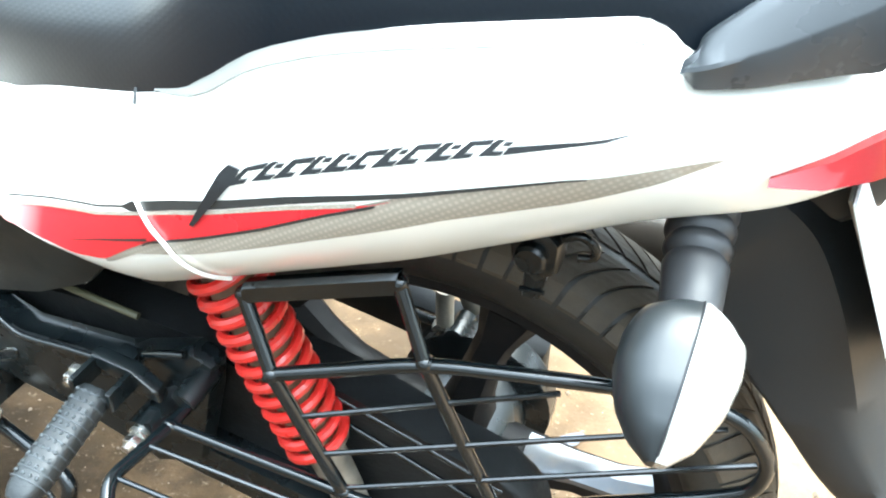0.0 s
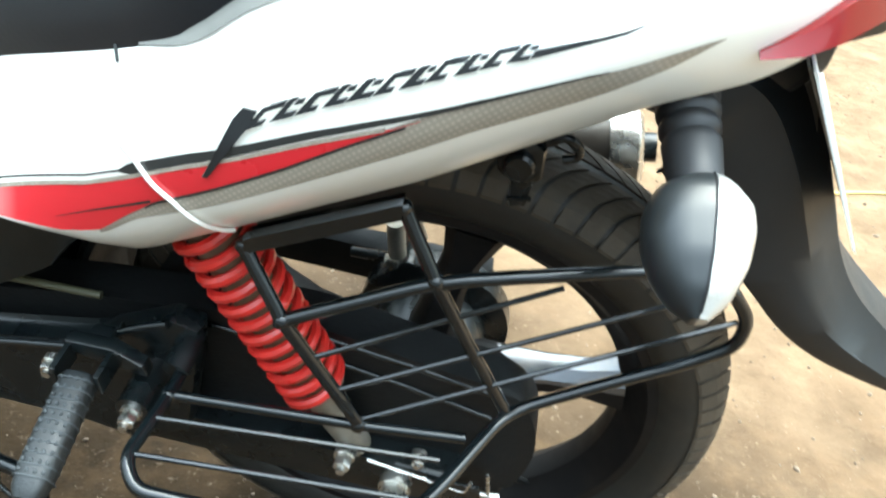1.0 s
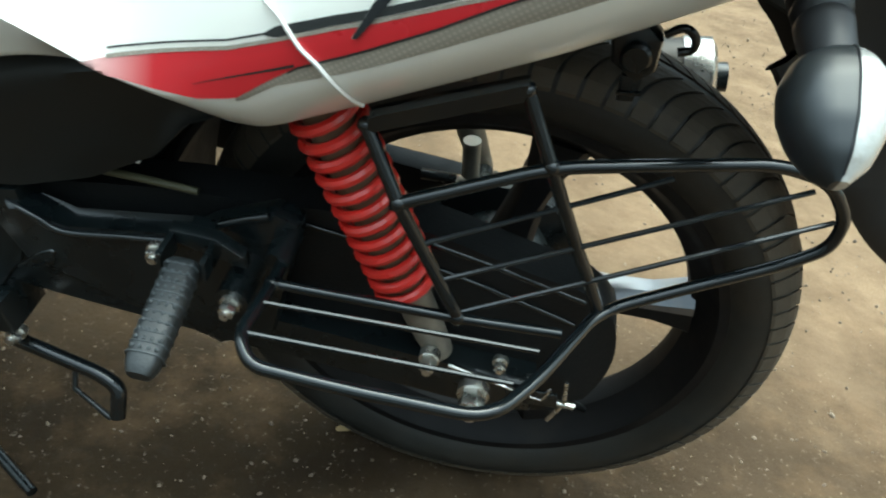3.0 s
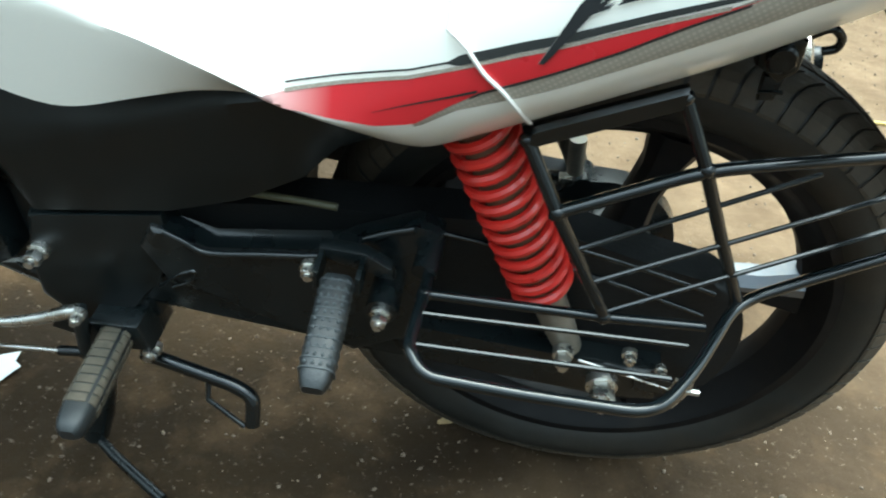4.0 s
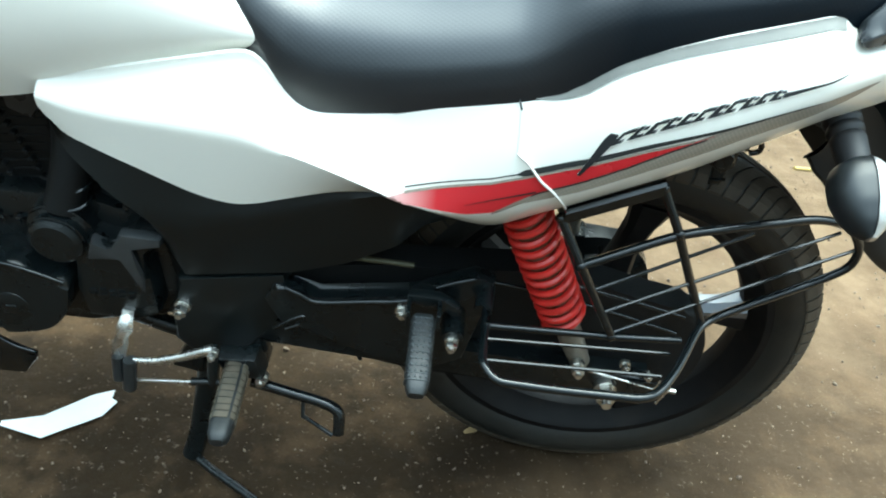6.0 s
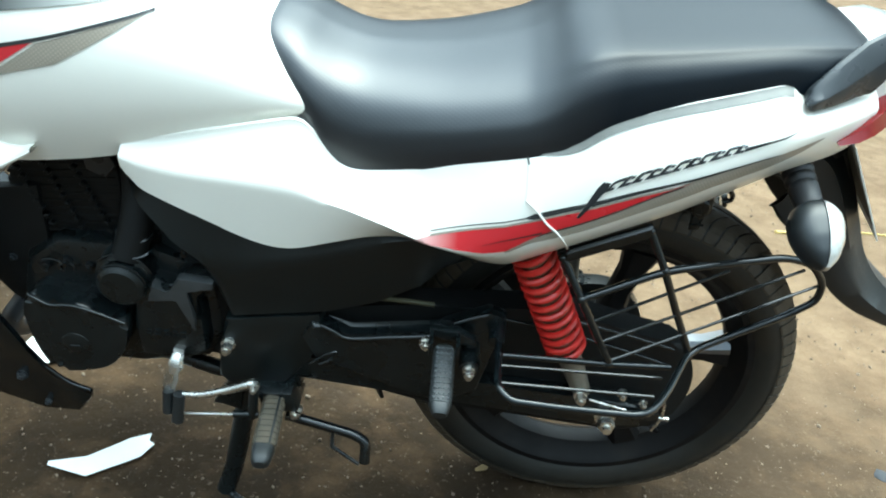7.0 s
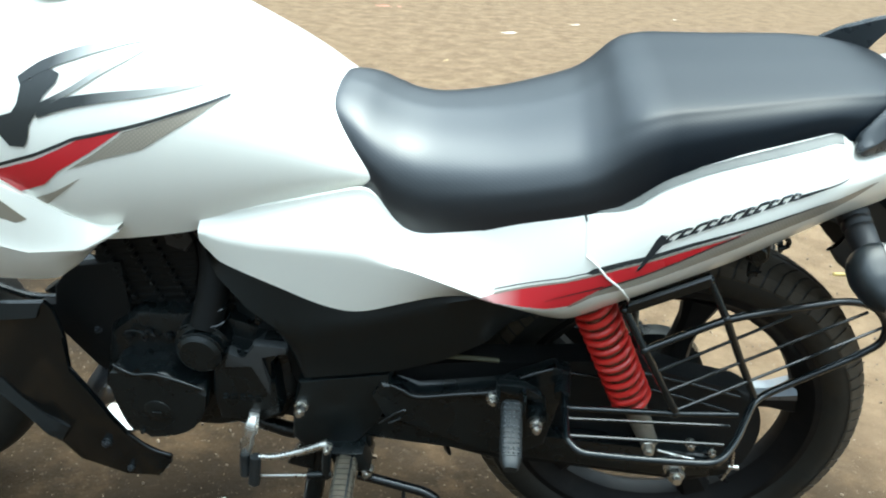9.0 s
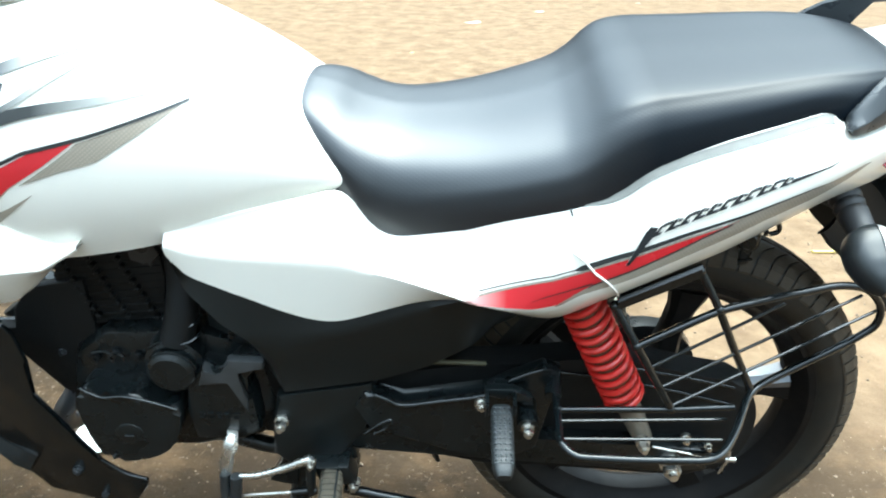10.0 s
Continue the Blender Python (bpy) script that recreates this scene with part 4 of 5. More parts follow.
# tread blocks along the crown
def tread(w, cx, cz, r_out, half_w):
    bm = bmesh.new()
    count = 84
    turn = 2 * math.pi / count
    for k in range(count):
        a = k * turn
        rows = [(-1, 0.005, half_w * 0.965, 1.7, 0.0, 0.84), (1, 0.005, half_w * 0.965, 1.7, 0.5, 0.84)]
        for s, y0, y1, slant, da, fill in rows:
            m = 7
            grid = []
            for lift in (0.0026, -0.003):
                for e in (0.0, fill):
                    row = []
                    for i in range(m + 1):
                        u = i / m
                        yv = s * (y0 + (y1 - y0) * u)
                        ang = a + (e * (1.0 if k % 3 else 0.96) + slant * math.sin(math.pi / 2 * u) + da) * turn
                        rr = crown(r_out, half_w, yv) + lift * (1 if 0 < i < m else 0.6)
                        row.append(bm.verts.new((cx + rr * math.cos(ang), yv, cz + rr * math.sin(ang))))
                    grid.append(row)
            ta, tb, la, lb = grid
            for i in range(m):
                bm.faces.new((ta[i], ta[i + 1], tb[i + 1], tb[i]))
                bm.faces.new((ta[i + 1], ta[i], la[i], la[i + 1]))
                bm.faces.new((tb[i], tb[i + 1], lb[i + 1], lb[i]))
            for i in (0, m):
                bm.faces.new((ta[i], tb[i], lb[i], la[i]))
    ob = part("tread", bm, tread_rubber, w, smooth=False)
    return tagged(ob, kind="stuff")


def crown(r_out, half_w, y):
    rim_r = r_out - 0.070
    s = min(0.999, abs(y) / half_w)
    return rim_r + 0.02 + (r_out - rim_r - 0.02) * math.cos(math.asin(s)) ** 0.62


tread(rear, 0, 0.300, 0.3085, 0.0555)
# inner mudguard close over the front of the rear tyre
bm = bmesh.new()
skin(bm, [[(r * math.cos(a), y, 0.300 + r * math.sin(a)) for r, y in ((0.336, -0.074), (0.342, -0.074), (0.350, -0.060), (0.353, 0.0), (0.350, 0.060), (0.342, 0.074), (0.336, 0.074), (0.344, 0.058), (0.347, 0.0), (0.344, -0.058))] for a in np.linspace(radians(98), radians(196), 30)])
part("inner_mudguard", bm, matt_black, bike, "matt black inner mudguard")

front, frim = wheel(-1.335, 0.300, 0.3085, 0.045, "front_wheel")
spokes(front, -1.335, 0.300, frim, radians(20))
for s in (-1, 1):
    rod("fork_leg", [(-1.335, s * 0.09, 0.311), (-1.26, s * 0.09, 0.55), (-1.14, s * 0.09, 0.93)], 0.022, satin_black, bike)

# -- swing arm, chain case, axle --
plate("chain_case", [(-0.43, 0.42), (-0.30, 0.45), (-0.227, 0.457), (-0.094, 0.470), (0.02, 0.448), (0.086, 0.434), (0.110, 0.405), (0.120, 0.361), (0.114, 0.315), (0.098, 0.282), (0.055, 0.256), (-0.02, 0.255), (-0.15, 0.262), (-0.26, 0.266), (-0.36, 0.288), (-0.44, 0.31), (-0.46, 0.36)], -0.125, -0.085, matt_black, bike, 0.006, "black enclosed chain case", 4)
rod("case_rib", [(-0.22, -0.126, 0.452), (-0.10, -0.126, 0.440), (0.0, -0.126, 0.418), (0.075, -0.126, 0.398)], 0.0025, gloss_black, bike)
rod("case_rib", [(-0.10, -0.124, 0.462), (0.0, -0.124, 0.444), (0.078, -0.124, 0.426)], 0.003, gloss_black, bike)
arm = plate("swing_arm", [(-0.46, 0.355), (-0.25, 0.345), (0.0, 0.335), (0.055, 0.335), (0.06, 0.29), (0.0, 0.282), (-0.25, 0.30), (-0.46, 0.31)], -0.15, -0.118, satin_black, bike, 0.006)
plate("swing_arm", [(-0.46, 0.355), (-0.25, 0.345), (0.0, 0.335), (0.055, 0.335), (0.06, 0.29), (0.0, 0.282), (-0.25, 0.30), (-0.46, 0.31)], 0.118, 0.15, matt_black, bike, 0.006)
plate("chain_adjuster", [(0.03, 0.328), (0.078, 0.330), (0.082, 0.312), (0.034, 0.306)], -0.154, -0.15, satin_black, bike, 0.0015)
bolt("axle_nut", 0.003, -0.166, 0.311, 0.0125, bike, 0.02)
rod("adjuster_stay", rounded_line([(-0.025, -0.153, 0.338), (0.066, -0.153, 0.318), (0.070, -0.153, 0.336)], 0.004), 0.0016, steel, bike, "", 6)
bolt("adjuster_bolt", 0.052, -0.155, 0.342, 0.0046, bike, 0.007)
rod("adjuster_screw", [(0.05, -0.15, 0.315), (0.09, -0.146, 0.31)], 0.003, steel, bike)
wing = bmesh.new()
tube(wing, [(0.083, -0.148, 0.345), (0.088, -0.146, 0.312), (0.078, -0.148, 0.284)], 0.0022, 8)
tube(wing, [(0.07, -0.147, 0.311), (0.098, -0.145, 0.309)], 0.0034, 8)
part("wing_nut", wing, steel, bike)
bolt("adjuster_bolt", 0.02, -0.152, 0.352, 0.0058, bike, 0.008)

drum("brake_plate", 0, 0.300, [(0.0001, 0.10), (0.070, 0.10), (0.078, 0.095), (0.08, 0.085), (0.0001, 0.085)], satin_black, bike, "black brake plate")
rod("brake_arm", [(-0.10, 0.085, 0.36), (-0.034, 0.075, 0.372)], 0.006, satin_black, bike)
rod("brake_pin", [(-0.033, 0.060, 0.372), (-0.033, 0.095, 0.372)], 0.012, satin_black, bike, seg=14)
rod("brake_stay", [(-0.051, 0.060, 0.436), (-0.046, 0.060, 0.392)], 0.0095, old_grey, bike, "dull metal stay end", 14)
rod("brake_nut", [(-0.060, 0.070, 0.372), (-0.046, 0.070, 0.373)], 0.007, steel, bike, seg=6)

# -- shock absorbers --
def shock(y, near):
    s = new("shock_absorber")
    s.parent = bike
    top, low = Vector((-0.184, y, 0.66)), Vector((-0.043, y + (0.012 if near else -0.012), 0.357))
    d = (low - top).normalized()
    n1 = d.cross(Vector((0, 1, 0))).normalized()
    n2 = d.cross(n1)
    length = (low - top).length
    a, b = top + d * 0.03, low - d * 0.075
    turns = 14.5
    line = []
    for k in range(int(turns * 18) + 1):
        u = k / (turns * 18)
        ang = 2 * math.pi * turns * u
        line.append(a + (b - a) * u + (n1 * math.cos(ang) + n2 * math.sin(ang)) * 0.0252)
    rod("spring", line, 0.0046, red_spring, s, "red painted coil spring", 8)
    bm = bmesh.new()
    tube(bm, [top, top + d * 0.03], 0.018, 16)
    tube(bm, [top + d * 0.03, b], 0.0185, 16)
    part("damper", bm, damper_dust, s, "dusty brown damper body inside the spring")
    bm = bmesh.new()
    tube(bm, [b - d * 0.004, b + d * 0.002, b + d * 0.004, b + d * 0.05, low + d * 0.016], 0.03, 20, radii=[0.025, 0.025, 0.0165, 0.0155, 0.013])
    part("lower_sleeve", bm, old_grey, s, "dusty grey metal lower sleeve")
    if near:
        bolt("shock_bolt", low.x, low.y - 0.028, low.z, 0.0078, s, 0.012)
    return s


shock(-0.155, True)
shock(0.155, False)

# -- silencer on the far side --
sil = new("silencer")
sil.parent = bike
brown_black = mat("heat_dulled_black_steel", (0.030, 0.025, 0.020), 0.4, 0.3, vary=0.2, vscale=30)
ax0, ax1 = Vector((-0.20, 0.185, 0.415)), Vector((0.152, 0.195, 0.482))
part("silencer_body", tube(bmesh.new(), [ax0, ax0 + (ax1 - ax0) * 0.06, ax1], 0.04, 28, radii=[0.026, 0.038, 0.041]), brown_black, sil, "heat-dulled black silencer body")
d_ = (ax1 - ax0).normalized()
part("end_cap", tube(bmesh.new(), [ax1, ax1 + d_ * 0.003, ax1 + d_ * 0.030, ax1 + d_ * 0.035], 0.04, 28, radii=[0.0425, 0.0435, 0.0425, 0.036]), steel, sil, "bright polished end cap")
rod("tail_pipe", [ax1 + d_ * 0.03, ax1 + d_ * 0.05], 0.016, satin_black, sil, seg=16)

# -- tubular side guard --
guard = new("side_guard")
guard.parent = bike
GR, TH = 0.0052, 0.0021
rod("guard_tube", rounded_line([(-0.172, -0.160, 0.452), (-0.172, -0.206, 0.454), (-0.175, -0.270, 0.464), (-0.160, -0.290, 0.460), (-0.091, -0.290, 0.458), (0.010, -0.288, 0.459), (0.040, -0.245, 0.458), (0.083, -0.160, 0.456), (0.140, -0.140, 0.478), (0.212, -0.122, 0.512), (0.240, -0.119, 0.536), (0.239, -0.118, 0.564), (0.214, -0.120, 0.595), (0.170, -0.129, 0.606), (0.092, -0.150, 0.600), (0.015, -0.171, 0.593), (-0.084, -0.197, 0.554)], 0.025, 6), GR, gloss_black, guard, "gloss black bent steel tube")
rod("guard_tube", [(-0.172, -0.206, 0.454), (-0.025, -0.196, 0.451), (0.055, -0.190, 0.453)], GR * 0.85, gloss_black, guard)
rod("guard_tube", rounded_line([(-0.114, -0.181, 0.602), (-0.084, -0.197, 0.554), (-0.025, -0.196, 0.450)], 0.004), GR, gloss_black, guard)
rod("guard_tube", rounded_line([(-0.014, -0.158, 0.641), (0.014, -0.171, 0.593), (0.045, -0.167, 0.53), (0.083, -0.162, 0.457)], 0.005), GR, gloss_black, guard)
for p, q in (((-0.064, -0.197, 0.52), (0.100, -0.150, 0.590)), ((-0.046, -0.197, 0.488), (0.205, -0.123, 0.586)), ((-0.028, -0.195, 0.455), (0.232, -0.119, 0.560)),
             ((-0.174, -0.232, 0.460), (0.039, -0.215, 0.455)), ((-0.173, -0.266, 0.464), (0.023, -0.252, 0.457))):
    rod("guard_rod", [p, q], TH, gloss_black, guard, seg=8)
bm = bmesh.new()
skin(bm, [[(x, y - 0.004, z + 0.0085), (x, y - 0.0075, z + 0.005), (x, y - 0.0075, z - 0.008), (x, y - 0.003, z - 0.0105), (x, y + 0.003, z - 0.009), (x, y + 0.003, z + 0.0075)] for x, y, z in ((-0.112, -0.179, 0.606), (-0.108, -0.178, 0.608), (-0.018, -0.158, 0.641), (-0.014, -0.157, 0.642))])
part("guard_plate", bm, gloss_black, guard, "black flat steel bar")
for x, y, z in ((-0.084, -0.197, 0.554), (-0.027, -0.196, 0.452), (0.014, -0.171, 0.593), (0.083, -0.162, 0.457), (-0.172, -0.207, 0.454), (-0.114, -0.180, 0.601), (-0.014, -0.158, 0.640)):
    bm = bmesh.new()
    bmesh.ops.create_icosphere(bm, subdivisions=2, radius=0.0068, matrix=Matrix.Translation((x, y, z)))
    for v in bm.verts:
        v.co += Vector((0.0009, 0.0009, 0.0009)) * noise.noise(v.co * 400)
    part("weld_bead", bm, gloss_black, guard)

# -- passenger foot peg --
def peg(name, p0, p1, r0, r1, studs):
    g = new(name)
    g.parent = bike
    p0, p1 = Vector(p0), Vector(p1)
    d = (p1 - p0).normalized()
    up = (Vector((0, 0, 1)) - d * d.z).normalized()
    side = d.cross(up)
    L = (p1 - p0).length
    rings = []
    for k, (u, s) in enumerate(((0, 0.8), (0.03, 0.92), (0.08, 0.95), (0.5, 1.0), (0.80, 0.98), (0.92, 0.86), (0.97, 0.72), (1.0, 0.45 if not studs else 0.6))):
        c = p0 + d * (L * u)
        rings.append([c + side * (r0 * s * (abs(math.cos(a)) ** 0.6) * (1 if math.cos(a) >= 0 else -1)) + up * (r1 * s * (abs(math.sin(a)) ** 0.6) * (1 if math.sin(a) >= 0 else -1)) for a in (2 * math.pi * i / 24 for i in range(24))])
    bm = bmesh.new()
    skin(bm, rings)
    rub = part("peg_rubber", bm, peg_rubber, g, "grey ribbed rubber foot peg")
    def around(c, k):
        return [c + side * (r0 * k * (abs(math.cos(a)) ** 0.6) * (1 if math.cos(a) >= 0 else -1)) + up * (r1 * k * (abs(math.sin(a)) ** 0.6) * (1 if math.sin(a) >= 0 else -1)) for a in (2 * math.pi * i2 / 24 for i2 in range(24))]
    if studs:
        for i in range(11):
            c = p0 + d * (L * (0.07 + 0.74 * i / 10))
            for j in range(4):
                q = c + side * (r0 * (0.66 - 0.44 * j)) + up * (r1 * 1.0)
                bm = bmesh.new()
                bmesh.ops.create_icosphere(bm, subdivisions=1, radius=0.0019, matrix=Matrix.Translation(q - up * 0.0004))
                part("stud", bm, stud_grey, rub)
        for i in range(10):
            c = p0 + d * (L * (0.07 + 0.78 * i / 9))
            ring = around(c, 1.0)
            for arc in ([ring[k2 % 24] for k2 in range(-3, 4)], ring[3:10], ring[9:16]):
                bm = bmesh.new()
                tube(bm, arc, 0.0007, 6)
                part("side_rib", bm, stud_grey, rub)
    else:
        for i in range(9):
            c = p0 + d * (L * (0.05 + 0.68 * i / 8))
            ring = around(c, 1.06)
            for j in range(6):
                bm = bmesh.new()
                arc = [ring[(4 * j + k2) % 24] for k2 in (0, 1, 2, 3)]
                skin(bm, [[q - d * 0.0042, q + d * 0.0042, q * 0.9 + c * 0.1 + d * 0.0046, q * 0.9 + c * 0.1 - d * 0.0046] for q in arc])
                part("tread_block", bm, peg_dust, rub)
    return g


pp = peg("passenger_footpeg", (-0.243, -0.204, 0.452), (-0.241, -0.298, 0.428), 0.0140, 0.0115, True)
bm = bmesh.new()
for x in (-0.261, -0.226):
    plate_bm([(x - 0.0022, 0.464), (x + 0.0022, 0.464), (x + 0.0022, 0.444), (x - 0.0022, 0.442)], -0.212, -0.182, 0.0015, bm)
plate_bm([(-0.264, 0.466), (-0.226, 0.466), (-0.203, 0.452), (-0.200, 0.440), (-0.212, 0.440), (-0.230, 0.450), (-0.264, 0.454)], -0.186, -0.172, 0.003, bm)
plate_bm([(-0.252, 0.462), (-0.234, 0.462), (-0.234, 0.448), (-0.252, 0.448)], -0.174, -0.158, 0.003, bm)
part("peg_bracket", bm, satin_black, pp)
bolt("peg_bolt", -0.268, -0.203, 0.453, 0.007, pp, 0.008)
bolt("hanger_bolt", -0.207, -0.212, 0.42, 0.0070, bike, 0.011)
rod("hanger_boss", [(-0.207, -0.205, 0.42), (-0.207, -0.150, 0.42)], 0.014, satin_black, bike, seg=16)
rod("hanger_boss", [(-0.176, -0.185, 0.455), (-0.174, -0.150, 0.462)], 0.011, satin_black, bike, seg=14)

# -- rider foot peg --
rp = peg("rider_footpeg", (-0.474, -0.175, 0.285), (-0.467, -0.296, 0.290), 0.0150, 0.0135, False)
bm = bmesh.new()
plate_bm([(-0.50, 0.30), (-0.45, 0.305), (-0.44, 0.27), (-0.49, 0.262)], -0.18, -0.12, 0.004, bm)
plate_bm([(-0.485, 0.36), (-0.445, 0.36), (-0.44, 0.29), (-0.49, 0.28)], -0.15, -0.115, 0.004, bm)
part("peg_bracket", bm, satin_black, rp)
bolt("peg_pin", -0.445, -0.175, 0.262, 0.008, rp, 0.01)

# -- gear lever --
gear = new("gear_lever")
gear.parent = bike
bm = bmesh.new()
skin(bm, [[(x - w, y, z + w * 0.2), (x - w * 0.5, y - 0.005, z), (x + w * 0.5, y - 0.005, z), (x + w, y, z - w * 0.2), (x + w * 0.5, y + 0.005, z), (x - w * 0.5, y + 0.005, z)] for x, y, z, w in ((-0.612, -0.160, 0.350, 0.007), (-0.611, -0.172, 0.344, 0.008), (-0.613, -0.178, 0.334, 0.0105), (-0.617, -0.180, 0.322, 0.0075), (-0.620, -0.182, 0.312, 0.010), (-0.623, -0.184, 0.298, 0.009), (-0.624, -0.186, 0.288, 0.008))])
part("toe_arm", bm, steel, gear, "bright plated lever arm")
rod("toe_peg", [(-0.622, -0.192, 0.297), (-0.6225, -0.200, 0.262)], 0.0075, peg_rubber, gear)
rod("toe_peg", [(-0.604, -0.198, 0.300), (-0.609, -0.204, 0.250)], 0.0085, peg_rubber, gear)
rod("toe_stud", [(-0.609, -0.206, 0.256), (-0.610, -0.208, 0.248)], 0.005, steel, gear)
rod("link_rod", smooth_line([(-0.600, -0.195, 0.297), (-0.575, -0.195, 0.300), (-0.54, -0.192, 0.311), (-0.512, -0.190, 0.324), (-0.499, -0.188, 0.328)], 6), 0.0055, steel, gear, "bright plated link rod", radii=[0.0042 + 0.0032 * k / 24 for k in range(25)])
rod("lower_rod", [(-0.602, -0.196, 0.258), (-0.528, -0.194, 0.266)], 0.0024, steel, gear)
rod("lower_rod", [(-0.530, -0.194, 0.266), (-0.494, -0.192, 0.270)], 0.0055, satin_black, gear)
rod("pivot_arm", [(-0.499, -0.186, 0.330), (-0.501, -0.190, 0.300), (-0.503, -0.192, 0.264)], 0.007, satin_black, gear)
bolt("lever_bolt", -0.498, -0.196, 0.326, 0.0055, gear, 0.009)
bolt("cover_bolt", -0.541, -0.166, 0.371, 0.0082, bike, 0.014)

# -- engine --
eng = new("engine")
eng.parent = bike
plate("crankcase", [(-0.86, 0.34), (-0.83, 0.45), (-0.78, 0.49), (-0.66, 0.50), (-0.57, 0.47), (-0.55, 0.36), (-0.58, 0.30), (-0.68, 0.285), (-0.80, 0.26)], -0.125, 0.13, satin_black, eng, 0.02, "black painted engine crankcase")
bm = bmesh.new()
plate_bm([(p.x, p.z) for p in smooth_line([(-0.815, 0, 0.403), (-0.802, 0, 0.427), (-0.771, 0, 0.419), (-0.735, 0, 0.420), (-0.706, 0, 0.403), (-0.679, 0, 0.397), (-0.680, 0, 0.364), (-0.692, 0, 0.334), (-0.715, 0, 0.310), (-0.750, 0, 0.297), (-0.785, 0, 0.294), (-0.803, 0, 0.317), (-0.814, 0, 0.364)], 5, True)], -0.172, -0.12, 0.010, bm, 3)
part("alternator_cover", bm, satin_black, eng, "rounded black alternator cover")
drum("cover_cap", -0.752, 0.348, [(0.0001, -0.1745), (0.016, -0.1745), (0.020, -0.173), (0.021, -0.170), (0.0001, -0.168)], satin_black, eng, "", 28)
rod("cap_slot", [(-0.759, -0.1755, 0.3475), (-0.746, -0.1755, 0.3485)], 0.0016, matt_black, eng, seg=6)
rod("cover_seam", smooth_line([(-0.806, -0.168, 0.428), (-0.798, -0.171, 0.425), (-0.777, -0.172, 0.416), (-0.748, -0.172, 0.419), (-0.715, -0.172, 0.411), (-0.680, -0.170, 0.396)], 6), 0.003, gloss_black, eng)
plate("sprocket_cover", [(-0.665, 0.43), (-0.64, 0.465), (-0.61, 0.455), (-0.59, 0.48), (-0.555, 0.482), (-0.555, 0.465), (-0.59, 0.455), (-0.575, 0.41), (-0.572, 0.35), (-0.60, 0.330), (-0.665, 0.330), (-0.672, 0.38)], -0.160, -0.12, satin_black, eng, 0.008)
for dz in (0.0, 0.007):
    for k in range(5):
        x = -0.655 + 0.012 * k
        plate("cast_bar", [(x, 0.372 + dz), (x + 0.008, 0.373 + dz), (x + 0.008, 0.376 + dz), (x, 0.375 + dz)], -0.1622, -0.159, satin_black, eng, 0)
drum("starter_cover", -0.680, 0.456, [(0.0001, -0.168), (0.026, -0.168), (0.032, -0.163), (0.034, -0.15), (0.040, -0.146), (0.042, -0.12), (0.0001, -0.12)], satin_black, eng, "", 40)
for q, rr in ((-0.160, 0.0335), (-0.148, 0.0415)):
    rod("cover_ring", [(-0.680 + rr * math.cos(a), q, 0.456 + rr * math.sin(a)) for a in np.linspace(0.2, 2.4, 14)], 0.0018, gloss_black, eng, seg=6)
plate("case_back", [(-0.61, 0.50), (-0.53, 0.50), (-0.525, 0.30), (-0.60, 0.31)], -0.118, 0.10, matt_black, eng, 0.004)
bm = plate_bm([(-0.845, 0.476), (-0.702, 0.49), (-0.692, 0.56), (-0.690, 0.67), (-0.80, 0.66), (-0.842, 0.56)], -0.0945, 0.0945, 0.004)
cyl = part("cylinder", bm, matt_black, eng, "finned black engine cylinder")
for k in range(15):
    z = 0.484 + 0.0118 * k
    sh = 0.09 * (z - 0.485)
    part("fin", plate_bm([(-0.848 + sh, z - 0.008), (-0.70 + sh, z + 0.012), (-0.70 + sh, z + 0.0165), (-0.848 + sh, z - 0.0035)], -0.096, 0.096, 0.001), matt_black, cyl)
for c0 in (-0.815, -0.775, -0.735):
    for k in range(9):
        bm = bmesh.new()
        bmesh.ops.create_cube(bm, size=1, matrix=Matrix.Translation((c0 + 0.0045 * (8 - k) - 0.012, -0.099, 0.500 + 0.0118 * k)) @ Matrix.Rotation(0.5, 4, "Y") @ Matrix.Diagonal((0.007, 0.010, 0.006, 1)))
        bmesh.ops.bevel(bm, geom=bm.edges[:], offset=0.0012, segments=1, affect="EDGES")
        part("fin_lug", bm, matt_black, cyl)
boot = smooth_line([(-0.672, -0.10, 0.655), (-0.655, -0.105, 0.625), (-0.642, -0.112, 0.595)], 8)
rod("intake_boot", boot, 0.018, matt_black, eng, "ribbed black rubber boot", 14, radii=[0.017 + (0.003 if k % 4 < 2 else 0.0) for k in range(len(boot))])
bm = plate_bm([(-0.73, 0.64), (-0.70, 0.645), (-0.685, 0.61), (-0.70, 0.59), (-0.725, 0.60)], -0.112, -0.095, 0.004)
part("head_bracket", bm, grey_plastic, eng)
for dx, rr, q in ((-0.02, 0.017, -0.1325), (0.0, 0.011, -0.132)):
    rod("case_arc", [(-0.765 + dx + rr * math.cos(a), q, 0.452 + 0.7 * rr * math.sin(a)) for a in np.linspace(-0.6, 4.2, 18)], 0.0022, gloss_black, eng, seg=6)
rod("intake_pipe", smooth_line([(-0.668, -0.085, 0.60), (-0.664, -0.100, 0.565), (-0.666, -0.118, 0.53), (-0.676, -0.135, 0.485)], 5), 0.0225, matt_black, eng, seg=18)
for q, z in ((-0.128, 0.503), (-0.120, 0.522)):
    rod("clamp_ring", [(-0.667 + 0.0245 * math.cos(a), q + 0.0245 * math.sin(a) * 0.9, z + 0.008 * math.sin(a)) for a in np.linspace(math.pi, 2 * math.pi, 12)], 0.002, gloss_black, eng, seg=6)
